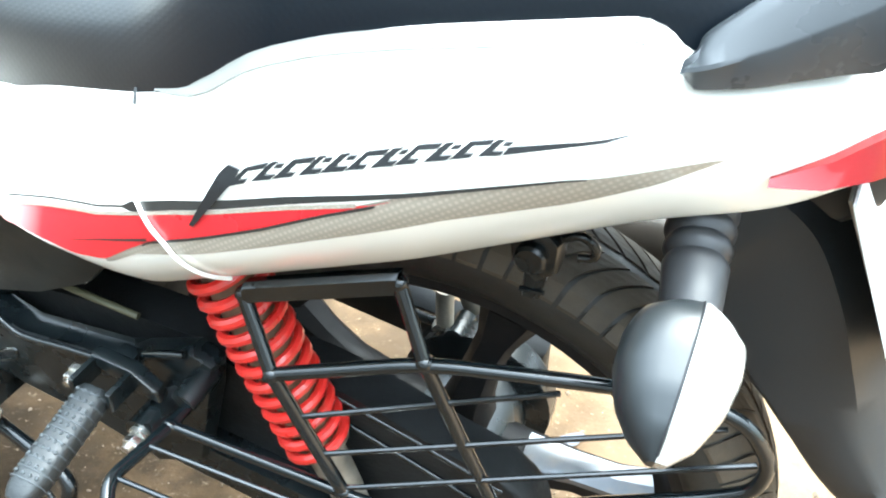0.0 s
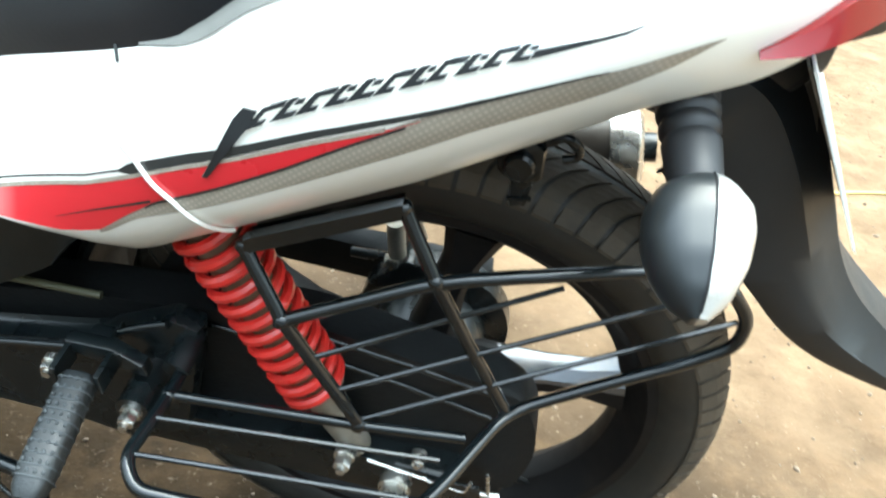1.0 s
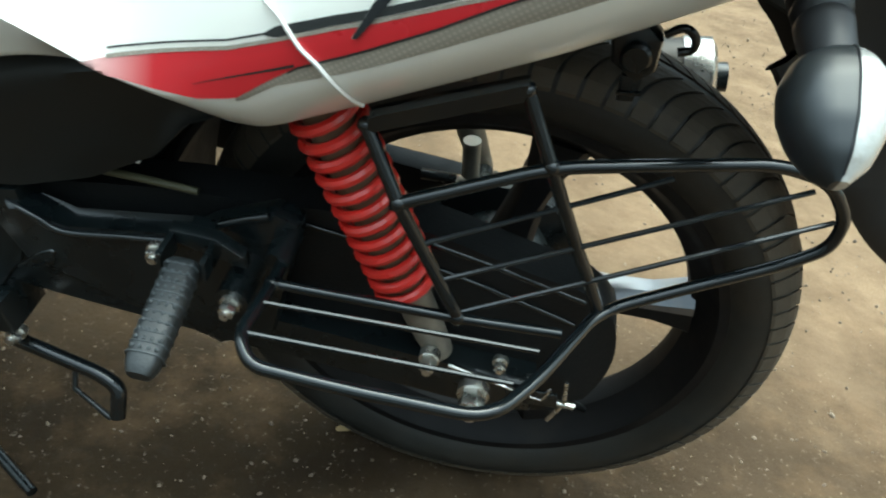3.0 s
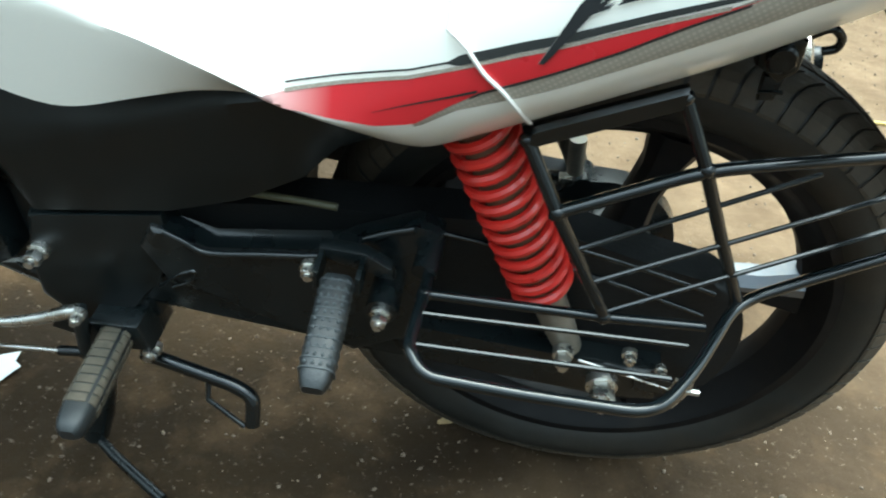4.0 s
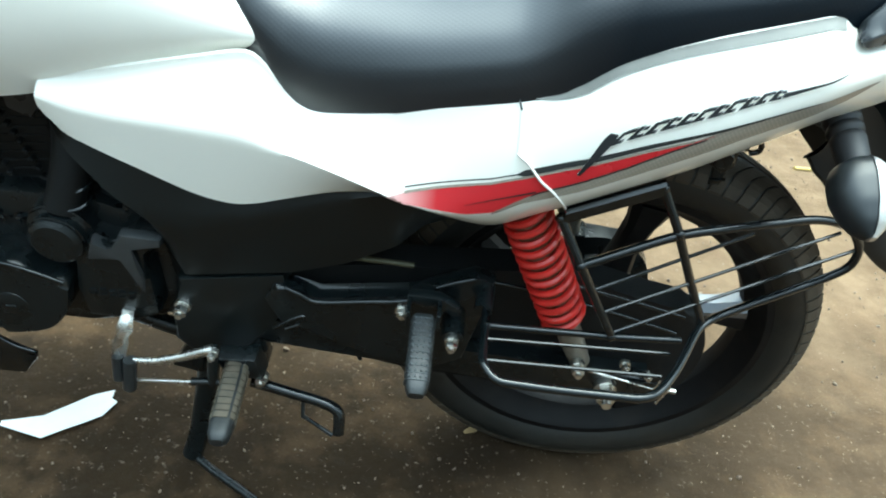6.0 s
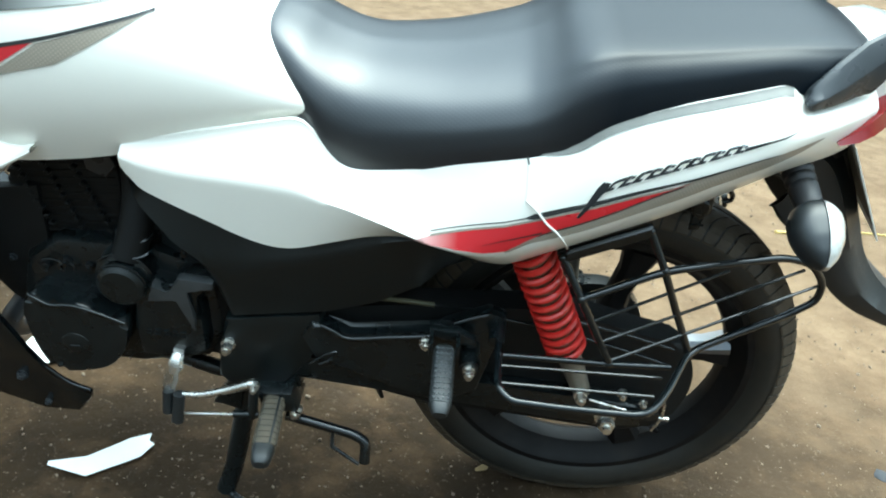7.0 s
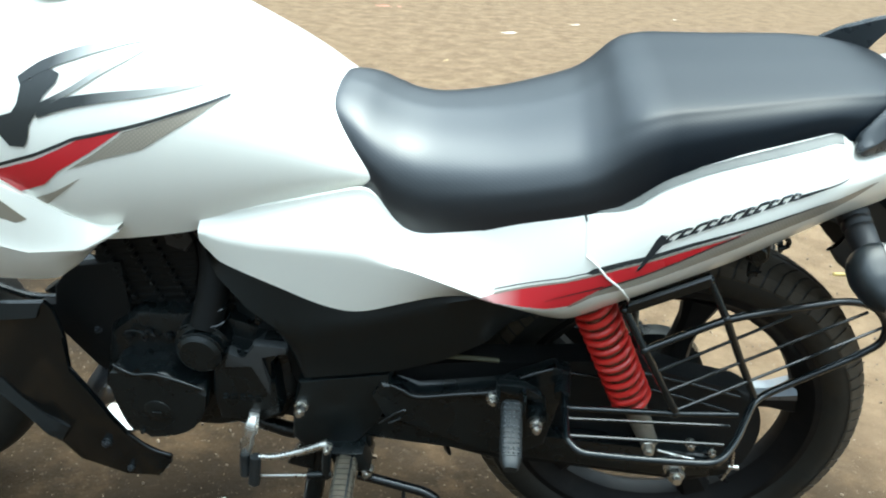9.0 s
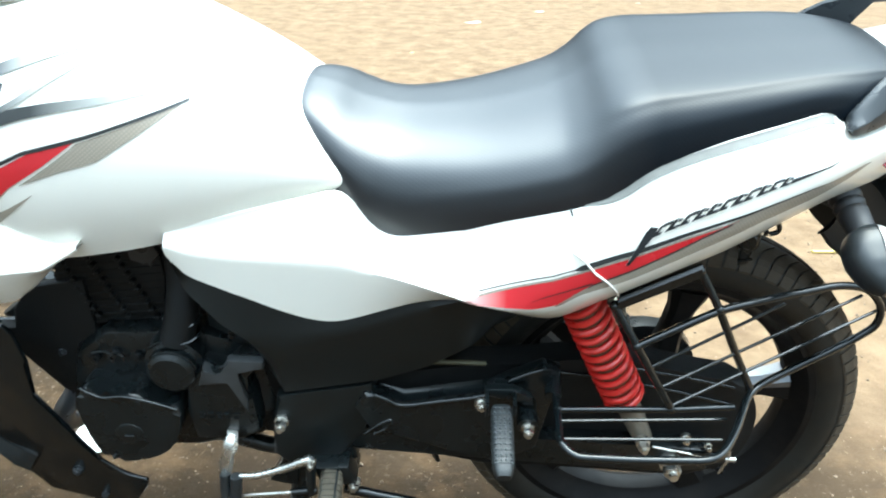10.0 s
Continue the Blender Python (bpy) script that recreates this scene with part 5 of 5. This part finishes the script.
for x, z in ((-0.795, 0.45), (-0.765, 0.46), (-0.735, 0.455), (-0.60, 0.50), (-0.856, 0.435), (-0.818, 0.441)):
    bolt("case_bolt", x, -0.128 if x > -0.81 else -0.100, z, 0.006, eng, 0.01, grey_plastic if x < -0.81 else gloss_black)
# lighter grey paints the highlight on the sprocket cover's cast bevel
cover_grey = mat("bevel_highlight_grey", (0.055, 0.06, 0.063), 0.38, 0.3, vary=0.15, vscale=40)
plate("cover_bevel", [(-0.645, 0.437), (-0.636, 0.469), (-0.621, 0.455), (-0.611, 0.458), (-0.601, 0.483), (-0.554, 0.482), (-0.555, 0.469), (-0.594, 0.464), (-0.582, 0.418), (-0.584, 0.391), (-0.589, 0.405), (-0.604, 0.448), (-0.623, 0.440)], -0.1665, -0.150, cover_grey, eng, 0.003, "cast cover edge in a lighter grey for its highlight")

# -- black guard at the front of the engine --
cowl = plate("lower_cowl", [(-1.06, 0.50), (-0.95, 0.520), (-0.888, 0.528), (-0.878, 0.515), (-0.871, 0.466), (-0.882, 0.405), (-0.860, 0.372), (-0.843, 0.339), (-0.834, 0.318), (-0.815, 0.279), (-0.804, 0.265), (-0.780, 0.250), (-0.750, 0.244), (-0.752, 0.232), (-0.775, 0.199), (-0.828, 0.197), (-0.899, 0.222), (-0.930, 0.274), (-0.965, 0.348), (-1.06, 0.40)], -0.165, -0.156, gloss_black, bike, 0.004, "gloss black plastic lower cowl")


def wedge(name, upper, lower, out, material, parent):
    """A slanted facet standing out from the cowl's side."""
    bm = bmesh.new()
    skin(bm, [[(u[0], -0.160, u[1]), (u[0], -0.166, u[1]), (l[0], -0.166 - out, l[1]), (l[0], -0.160, l[1] - 0.004)] for u, l in zip(upper, lower)])
    return part(name, bm, material, parent)


wedge("cowl_flare", [(-0.985, 0.384), (-0.965, 0.350), (-0.936, 0.316), (-0.903, 0.290)], [(-0.990, 0.366), (-0.958, 0.324), (-0.932, 0.284), (-0.912, 0.272)], 0.011, gloss_black, cowl)
wedge("cowl_ledge", [(-1.05, 0.502), (-0.956, 0.519), (-0.890, 0.526)], [(-1.05, 0.478), (-0.956, 0.496), (-0.898, 0.506)], 0.008, gloss_black, cowl)

rod("cowl_lip", smooth_line([(-0.812, -0.163, 0.286), (-0.782, -0.163, 0.258), (-0.752, -0.163, 0.247)], 5), 0.0035, gloss_black, cowl)
plate("engine_mount", [(-0.908, 0.506), (-0.878, 0.545), (-0.80, 0.56), (-0.80, 0.43), (-0.817, 0.412), (-0.838, 0.352), (-0.861, 0.355), (-0.872, 0.363), (-0.916, 0.431), (-0.945, 0.468), (-0.935, 0.478), (-0.908, 0.470)], -0.102, -0.085, matt_black, bike, 0.004)
bolt("cover_bolt", -0.782, -0.173, 0.305, 0.004, eng, 0.004, satin_black)
bolt("cowl_bolt", -0.848, -0.168, 0.265, 0.007, cowl, 0.005, grey_plastic)
bolt("cowl_bolt", -0.819, -0.168, 0.214, 0.0045, cowl, 0.004, grey_plastic)
plate("cowl", [(-1.06, 0.44), (-0.99, 0.38), (-0.93, 0.26), (-0.86, 0.225), (-0.758, 0.215), (-0.80, 0.177), (-0.896, 0.187), (-0.975, 0.30), (-1.06, 0.38)], 0.135, 0.165, gloss_black, bike, 0.008)
rod("drain_hose", smooth_line([(-1.02, -0.08, 0.487), (-0.96, -0.08, 0.470), (-0.90, -0.08, 0.474), (-0.86, -0.09, 0.49)], 5), 0.006, satin_black, bike, seg=8)
rod("drain_hose", smooth_line([(-0.925, -0.08, 0.47), (-0.932, -0.08, 0.455), (-0.92, -0.08, 0.447), (-0.90, -0.08, 0.455)], 5), 0.0025, satin_black, bike, seg=6)
rod("exhaust_pipe", smooth_line([(-0.84, 0.0, 0.56), (-0.845, -0.06, 0.44), (-0.862, -0.085, 0.355), (-0.892, -0.09, 0.305), (-0.905, -0.05, 0.25), (-0.87, 0.05, 0.21), (-0.75, 0.12, 0.23), (-0.50, 0.12, 0.25)], 8), 0.015, alloy, bike, "dull silver metal exhaust pipe", 16)

# -- stands --
ss = new("side_stand")
ss.parent = bike
rod("stand_leg", smooth_line([(-0.528, -0.118, 0.25), (-0.537, -0.128, 0.18), (-0.552, -0.136, 0.085), (-0.566, -0.150, 0.030)], 6), 0.0155, satin_black, ss, "black steel side stand leg")
plate("stand_tab", [(-0.578, 0.225), (-0.553, 0.275), (-0.53, 0.27), (-0.535, 0.215)], -0.14, -0.12, satin_black, ss, 0.004)
rod("stand_foot", [(-0.572, -0.146, 0.030), (-0.53, -0.175, 0.033), (-0.45, -0.222, 0.040)], 0.0062, satin_black, ss)
cs = new("centre_stand")
cs.parent = bike
rod("stand_tang", rounded_line([(-0.46, -0.165, 0.245), (-0.36, -0.18, 0.238), (-0.338, -0.185, 0.23), (-0.337, -0.20, 0.20)], 0.02), 0.008, gloss_black, cs)
rod("stand_spring", [(-0.39, -0.17, 0.238), (-0.388, -0.185, 0.21), (-0.345, -0.20, 0.195)], 0.003, satin_black, cs)
plate("stand_pivot", [(-0.56, 0.30), (-0.48, 0.30), (-0.47, 0.24), (-0.55, 0.23)], -0.13, -0.10, satin_black, cs, 0.004)

# -- tail: grab rail, light, fender, plate, indicators --
def grab(side):
    bm = bmesh.new()
    path = smooth_line([(0.108, 0.157, 0), (0.118, 0.156, 0), (0.138, 0.147, 0), (0.158, 0.136, 0), (0.178, 0.125, 0), (0.20, 0.117, 0), (0.225, 0.105, 0), (0.245, 0.085, 0), (0.258, 0.05, 0), (0.262, 0.0, 0)], 6)
    low = lin([(0.108, 0.824), (0.116, 0.8175), (0.14, 0.821), (0.172, 0.829), (0.188, 0.832), (0.196, 0.843), (0.21, 0.870), (0.225, 0.890), (0.262, 0.900)])
    mid = lin([(0.108, 0.826), (0.14, 0.842), (0.172, 0.861), (0.19, 0.875), (0.225, 0.900), (0.262, 0.908)])
    top = lin([(0.108, 0.828), (0.14, 0.859), (0.172, 0.886), (0.19, 0.896), (0.225, 0.911), (0.262, 0.914)])
    rings = []
    m = len(path)
    for i, p in enumerate(path):
        d = (path[min(i + 1, m - 1)] - path[max(i - 1, 0)]).normalized()
        n = Vector((-d.y, d.x, 0))
        lo, mi, to = low(p.x), mid(p.x), top(p.x)
        k = min(1.0, 0.3 + i / 6)
        prof = [(-0.004, lo), (0.002, lo + 0.001), (0.0045, mi - 0.001), (0.0035, mi + 0.001), (-0.006 * k, to - 0.004), (-0.010 * k, to), (-0.016 * k, to), (-0.019 * k, to - 0.003), (-0.021 * k, lo + 0.002)]
        rings.append([(p.x + n.x * o, side * (p.y + n.y * o), z) for o, z in prof])
    skin(bm, rings)
    return part("grab_rail", bm, grey_plastic, bike, "dark grey grab rail beside the pillion seat")


grab(-1)
grab(1)
bm = bmesh.new()
rings = []
for x, w, z0, z1 in ((0.12, 0.112, 0.79, 0.832), (0.16, 0.10, 0.80, 0.846), (0.205, 0.098, 0.81, 0.862), (0.24, 0.092, 0.82, 0.873), (0.285, 0.060, 0.828, 0.871), (0.305, 0.02, 0.838, 0.862)):
    rings.append([(x, -w, z0), (x, -w * 0.9, z1 - 0.006), (x, -w * 0.6, z1), (x, w * 0.6, z1), (x, w * 0.9, z1 - 0.006), (x, w, z0)])
skin(bm, rings)
part("tail_cowl", bm, white_paint, bike, "white tail cowl")
bm = bmesh.new()
rings = []
for x, w, z0, z1 in ((0.162, 0.155, 0.7795, 0.7815), (0.185, 0.149, 0.778, 0.796), (0.205, 0.137, 0.779, 0.812), (0.24, 0.105, 0.787, 0.830), (0.275, 0.04, 0.80, 0.836)):
    rings.append([(x, -w, z0 + (z1 - z0) * 0.3), (x, -w + 0.006, z1), (x, -w * 0.5, z1 + 0.004), (x, w * 0.5, z1 + 0.004), (x, w - 0.006, z1), (x, w, z0 + (z1 - z0) * 0.3), (x, w - 0.02, z0), (x, -w + 0.02, z0)])
skin(bm, rings)
part("tail_light", bm, red_lens, bike, "red tail lamp lens")
bm = bmesh.new()
rings = []
for x, w, z0, z1 in ((0.14, 0.12, 0.76, 0.785), (0.20, 0.10, 0.762, 0.78), (0.25, 0.07, 0.77, 0.79), (0.285, 0.04, 0.785, 0.80)):
    rings.append([(x, -w, z0), (x, -w, z1), (x, w, z1), (x, w, z0)])
skin(bm, rings)
part("tail_bracket", bm, black_plastic, bike)


def fender():
    bm = bmesh.new()
    line = smooth_line([(0.05, 0, 0.715), (0.11, 0, 0.738), (0.17, 0, 0.748), (0.215, 0, 0.728), (0.254, 0, 0.678), (0.285, 0, 0.622), (0.315, 0, 0.567), (0.350, 0, 0.525), (0.405, 0, 0.481), (0.440, 0, 0.456)], 6)
    fall = lin([(-0.12, 0.02), (0.08, 0.02), (0.15, 0.06), (0.20, 0.100), (0.25, 0.095), (0.283, 0.078), (0.312, 0.057), (0.347, 0.044), (0.40, 0.024), (0.434, 0.009)])
    rings = []
    m = len(line)
    for i, p in enumerate(line):
        d = (line[min(i + 1, m - 1)] - line[max(i - 1, 0)]).normalized()
        nrm = Vector((-d.z, 0, d.x))
        w = 0.084 - 0.026 * max(0, (p.x - 0.2) / 0.23)
        drop = fall(p.x)
        prof = [(-w, -drop), (-w * 0.99, -drop * 0.5), (-w * 0.92, -0.018), (-w * 0.66, -0.006), (-w * 0.5, 0.006), (0, 0.008), (w * 0.5, 0.006), (w * 0.66, -0.006), (w * 0.92, -0.018), (w * 0.99, -drop * 0.5), (w, -drop)]
        outer = [p + nrm * h + Vector((0, y, 0)) for y, h in prof]
        inner = [p + nrm * (h - 0.004) + Vector((0, y * 0.96, 0)) for y, h in prof[::-1]]
        rings.append(outer + inner)
    skin(bm, rings)
    return part("rear_fender", bm, fender_plastic, bike, "black plastic rear mudguard")


fender()
def sheet(name, material, label, off, w, z_lo, parent):
    bm = bmesh.new()
    rings = []
    for u in (0, 0.5, 1):
        x, z = 0.211 + 0.078 * u + off, 0.752 - (0.752 - z_lo) * u + off * 0.43
        k = 0.096
        rings.append([(x, -w, z), (x + 0.0016, -w, z + 0.0007), (x + 0.0016 + 2 * k * w, w, z + 0.0007), (x + 2 * k * w, w, z)])
    skin(bm, rings)
    return part(name, bm, material, parent, label)


number_plate = sheet("number_plate", paper_mat, "plain white number plate with a bare grey back", 0.0, 0.100, 0.628, bike)
sheet("plate_back", old_grey, "", -0.0022, 0.094, 0.634, number_plate)
bm = bmesh.new()
rings = []
for p in smooth_line([(0.085, 0.06, 0.740), (0.125, 0.066, 0.722), (0.16, 0.068, 0.706), (0.19, 0.066, 0.698), (0.215, 0.060, 0.700), (0.236, 0.050, 0.72)], 5):
    x, w, z0 = p
    zc, hh = (z0 + 0.772) / 2, (0.772 - z0) / 2
    rings.append([(x, w * math.copysign(abs(math.cos(a)) ** 0.5, math.cos(a)), zc + hh * math.copysign(abs(math.sin(a)) ** 0.5, math.sin(a))) for a in (2 * math.pi * k / 28 for k in range(28))])
skin(bm, rings)
part("fender_bracket", bm, fender_plastic, bike, "black moulded mudguard bracket below the tail")
plate("plate_bracket", [(0.225, 0.735), (0.245, 0.70), (0.262, 0.665), (0.250, 0.66), (0.232, 0.69), (0.215, 0.715)], -0.045, -0.030, black_plastic, bike, 0.003)
plate("plate_bracket", [(0.225, 0.735), (0.245, 0.70), (0.262, 0.665), (0.250, 0.66), (0.232, 0.69), (0.215, 0.715)], 0.030, 0.045, black_plastic, bike, 0.003)


lock = new("helmet_lock")
lock.parent = bike
part("lock_body", plate_bm([(0.034, 0.664), (0.058, 0.674), (0.070, 0.664), (0.072, 0.640), (0.060, 0.628), (0.040, 0.640)], -0.104, -0.076, 0.006), satin_black, lock)
drum("lock_barrel", 0.054, 0.652, [(0.0001, -0.112), (0.009, -0.112), (0.011, -0.110), (0.011, -0.10), (0.0001, -0.10)], satin_black, lock, "", 20)
part("lock_tongue", plate_bm([(0.050, 0.632), (0.066, 0.634), (0.064, 0.612), (0.052, 0.610)], -0.100, -0.090, 0.003), satin_black, lock)
rod("lock_lip", [(0.050, -0.100, 0.618), (0.067, -0.100, 0.621)], 0.002, gloss_black, lock, "", 6)
rod("lock_hook", smooth_line([(0.070, -0.098, 0.668), (0.080, -0.100, 0.676), (0.090, -0.098, 0.670), (0.091, -0.096, 0.660), (0.082, -0.096, 0.656)], 5), 0.0032, satin_black, lock)


def indicator(side):
    g = new("turn_indicator")
    g.parent = bike
    ax = Vector((0.018, side * 0.105, -0.045)).normalized()
    p0 = Vector((0.137, side * 0.092, 0.742))
    bm = bmesh.new()
    L, radii = [], []
    for k in range(25):
        L.append(p0 + ax * (0.092 * k / 24))
        radii.append(0.0195 - 0.0042 * max(0.0, (k - 8) / 16) - (0.0022 if k in (9, 12, 15) else 0))
    tube(bm, L, 0.017, 24, radii=radii)
    part("stalk", bm, stalk_rubber, g, "ribbed black rubber stalk")
    c0 = p0 + ax * 0.090
    fx = Vector((1, 0, 0))
    fx = (fx - ax * fx.dot(ax)).normalized()
    fz = fx.cross(ax).normalized()
    if fz.z < 0:
        fz = -fz
    back = lin([(0.0, 0.020), (0.06, 0.0285), (0.20, 0.0325), (0.45, 0.0320), (0.70, 0.0250), (0.88, 0.0150), (1.0, 0.0040)])
    face = lin([(0.0, 0.008), (0.08, 0.0170), (0.22, 0.0270), (0.40, 0.0285), (0.65, 0.0250), (0.88, 0.0165), (1.0, 0.0060)])
    tall = lin([(0.0, 0.019), (0.08, 0.0245), (0.3, 0.0265), (0.6, 0.0240), (0.85, 0.0165), (1.0, 0.0050)])
    for name, sign, depth_of, material, label in (("housing", -1, back, housing_plastic, "black plastic indicator housing"), ("lens", 1, face, lens_mat, "clear indicator lens")):
        rings = []
        for k in range(19):
            u = k / 18
            c = c0 + ax * (0.079 * u)
            depth, h = depth_of(u), tall(u)
            ring = []
            for i in range(15):
                a = math.pi * i / 14
                ring.append(c + fx * (sign * depth * math.sin(a) ** 0.7 + 0.004 - 0.011 * u) + fz * (h * math.copysign(abs(math.cos(a)) ** 0.85, math.cos(a))))
            rings.append(ring)
        bm = bmesh.new()
        skin(bm, rings)
        part(name, bm, material, g, label)
    bm = bmesh.new()
    tube(bm, [c0 + ax * (0.079 * u) + fx * (0.004 - 0.011 * u) + fz * (tall(u) + 0.0002) for u in np.linspace(0.0, 0.97, 18)], 0.0008, 6)
    part("lens_seam", bm, stalk_rubber, g)
    return g


indicator(-1)
indicator(1)

# ---- loose things on the ground ----
def flat_scrap(name, outline, material, label, category, lift=0.004, thick=0.0008, curl=0.003, group=""):
    bm = bmesh.new()
    vs = [bm.verts.new((x, y, ground_height(x, y) + lift)) for x, y in outline]
    bm.faces.new(vs)
    bmesh.ops.triangulate(bm, faces=bm.faces)
    bmesh.ops.subdivide_edges(bm, edges=[e for e in bm.edges if e.calc_length() > 0.02], cuts=2)
    bmesh.ops.triangulate(bm, faces=bm.faces)
    for v in bm.verts:
        v.co.z = ground_height(v.co.x, v.co.y) + lift + curl * noise.noise(v.co * 9)
    r = bmesh.ops.extrude_face_region(bm, geom=bm.faces[:])
    for v in [e for e in r["geom"] if isinstance(e, bmesh.types.BMVert)]:
        v.co.z += thick
    return tagged(part(name, bm, material), label, category, group)


flat_scrap("paper_scrap", [(-0.876, -0.076), (-0.874, -0.085), (-0.803, -0.101), (-0.733, -0.040), (-0.738, -0.028), (-0.721, -0.007), (-0.733, 0.000), (-0.736, 0.019), (-0.767, 0.0), (-0.82, -0.055)], paper_mat, "torn strip of white paper lying on the earth", "paper", 0.006)
flat_scrap("paper_scrap", [(-1.085, 0.175), (-1.070, 0.270), (-1.005, 0.285), (-0.985, 0.195), (-1.030, 0.165)], paper_mat, "small scrap of white paper lying on the earth", "paper", 0.006)


def pebble(name, x, y, r, material, label, flat=0.5):
    bm = bmesh.new()
    bmesh.ops.create_icosphere(bm, subdivisions=2, radius=r)
    for v in bm.verts:
        v.co *= 1 + 0.35 * noise.noise(v.co * (1.3 / r) + Vector((x * 9, y * 7, 0)))
        v.co.z *= flat
    ob = part(name, bm, material)
    ob.location = (x, y, ground_height(x, y) + r * flat * 0.45)
    ob.rotation_euler = (0, 0, x * 13)
    return tagged(ob, label, "stone")


stone_mat = mat("dark_grey_stone", (0.034, 0.036, 0.040), 0.85, vary=0.2, vscale=50, bump=0.3, bscale=200)
pebble("stone", 0.650, 0.142, 0.019, stone_mat, "small flat dark grey stone on the earth", 0.22)

leaf_mat = mat("dry_leaf", (0.34, 0.24, 0.11), 0.8, vary=0.2, vscale=40)
red_leaf = mat("red_wrapper", (0.42, 0.12, 0.08), 0.6, vary=0.15, vscale=30)
pale_scrap = mat("pale_scrap", (0.55, 0.50, 0.42), 0.8, vary=0.1, vscale=30)
dark_scrap = mat("dark_plastic_scrap", (0.03, 0.035, 0.05), 0.5, vary=0.3, vscale=60)
straw_mat = mat("yellow_straw", (0.50, 0.38, 0.13), 0.7, vary=0.1, vscale=40)


def leaf(name, x, y, size, turn, material, label, category="leaf", group=""):
    pts = []
    for k in range(12):
        a = 2 * math.pi * k / 12
        u, v = math.cos(a) * size, math.sin(a) * size * (0.42 + 0.08 * math.sin(3 * a + x * 9))
        pts.append((x + u * math.cos(turn) - v * math.sin(turn), y + u * math.sin(turn) + v * math.cos(turn)))
    return flat_scrap(name, pts, material, label, category, 0.004, 0.001, 0.006, group)


leaf("dry_leaf", -0.139, 0.03, 0.015, 0.6, leaf_mat, "small dry yellow-brown leaf on the earth")
leaf("dry_leaf", -0.254, 5.9, 0.07, 0.2, pale_scrap, "pale dry leaf lying on the far earth")
leaf("dry_leaf", -0.677, 4.5, 0.03, 1.1, leaf_mat, "small brown leaf lying on the far earth")
leaf("wrapper", -1.46, 7.2, 0.14, 0.1, red_leaf, "reddish scrap of wrapper on the far earth", "litter")
leaf("paper_chip", 0.35, 6.6, 0.05, 0.4, pale_scrap, "pale chip of paper on the far earth", "litter")
leaf("paper_chip", 1.4, 7.4, 0.05, 1.4, pale_scrap, "pale chip of paper on the far earth", "litter")
leaf("plastic_scrap", 0.107, 0.40, 0.028, 0.9, dark_scrap, "crumpled dark blue plastic scrap on the earth", "litter")


def twig(name, pts, r, material, label, category="twig"):
    line = smooth_line([(x, y, ground_height(x, y) + z) for x, y, z in pts], 6)
    n = len(line)
    ob = part(name, tube(bmesh.new(), line, r, 6, radii=[r * (1 - 0.5 * i / n) for i in range(n)]), material)
    return tagged(ob, label, category)


twig("twig", [(0.88, 5.9, 0.01), (0.98, 6.0, 0.03), (1.08, 6.02, 0.02), (1.2, 6.15, 0.03)], 0.010, leaf_mat, "dry brown twig lying on the far earth")
twig("twig", [(0.93, 5.95, 0.02), (1.0, 5.88, 0.05), (1.06, 5.84, 0.07)], 0.008, leaf_mat, "dry brown twig lying on the far earth")
twig("straw", [(0.80, 1.27, 0.004), (0.88, 1.285, 0.006), (0.96, 1.33, 0.004), (1.06, 1.36, 0.006), (1.20, 1.36, 0.004)], 0.006, straw_mat, "yellow straw stalk lying on the earth", "straw")


def grit_fast():
    """Many small stones in one mesh, from one template."""
    rng = random.Random(4)
    t = bmesh.new()
    bmesh.ops.create_icosphere(t, subdivisions=1, radius=1)
    tv = np.array([v.co[:] for v in t.verts])
    t.verts.ensure_lookup_table()
    tf = [[v.index for v in f.verts] for f in t.faces]
    t.free()
    verts, faces = [], []
    for _ in range(8500):
        x, y = rng.uniform(-1.7, 1.5), rng.uniform(-0.6, 2.4)
        r = 0.0010 + 0.0034 * rng.random() ** 3 + (0.0050 * rng.random() if rng.random() < 0.05 else 0)
        rot = np.array(Euler((rng.random() * 6, rng.random() * 6, rng.random() * 6)).to_matrix())
        p = (tv * np.array([1, 0.75, 0.55]) * r) @ rot.T + np.array([x, y, ground_height(x, y) + r * 0.15])
        o = len(verts)
        verts += p.tolist()
        faces += [[i + o for i in f] for f in tf]
    me = bpy.data.meshes.new("grit")
    me.from_pydata(verts, [], faces)
    m = mat("grit_stone", (0.30, 0.24, 0.18), 0.85, vary=0.3, vscale=8)
    nt = m.node_tree
    geo = nt.nodes.new("ShaderNodeNewGeometry")
    ramp = nt.nodes.new("ShaderNodeValToRGB")
    ramp.color_ramp.elements[0].color = (0.09, 0.065, 0.045, 1)
    ramp.color_ramp.elements[1].color = (0.22, 0.17, 0.12, 1)
    nt.links.new(geo.outputs["Random Per Island"], ramp.inputs[0])
    nt.links.new(ramp.outputs[0], nt.nodes["Principled BSDF"].inputs["Base Color"])
    me.materials.append(m)
    return tagged(new("grit", me), "loose pale and brown grit strewn over the earth", "grit", kind="stuff")


grit_fast()
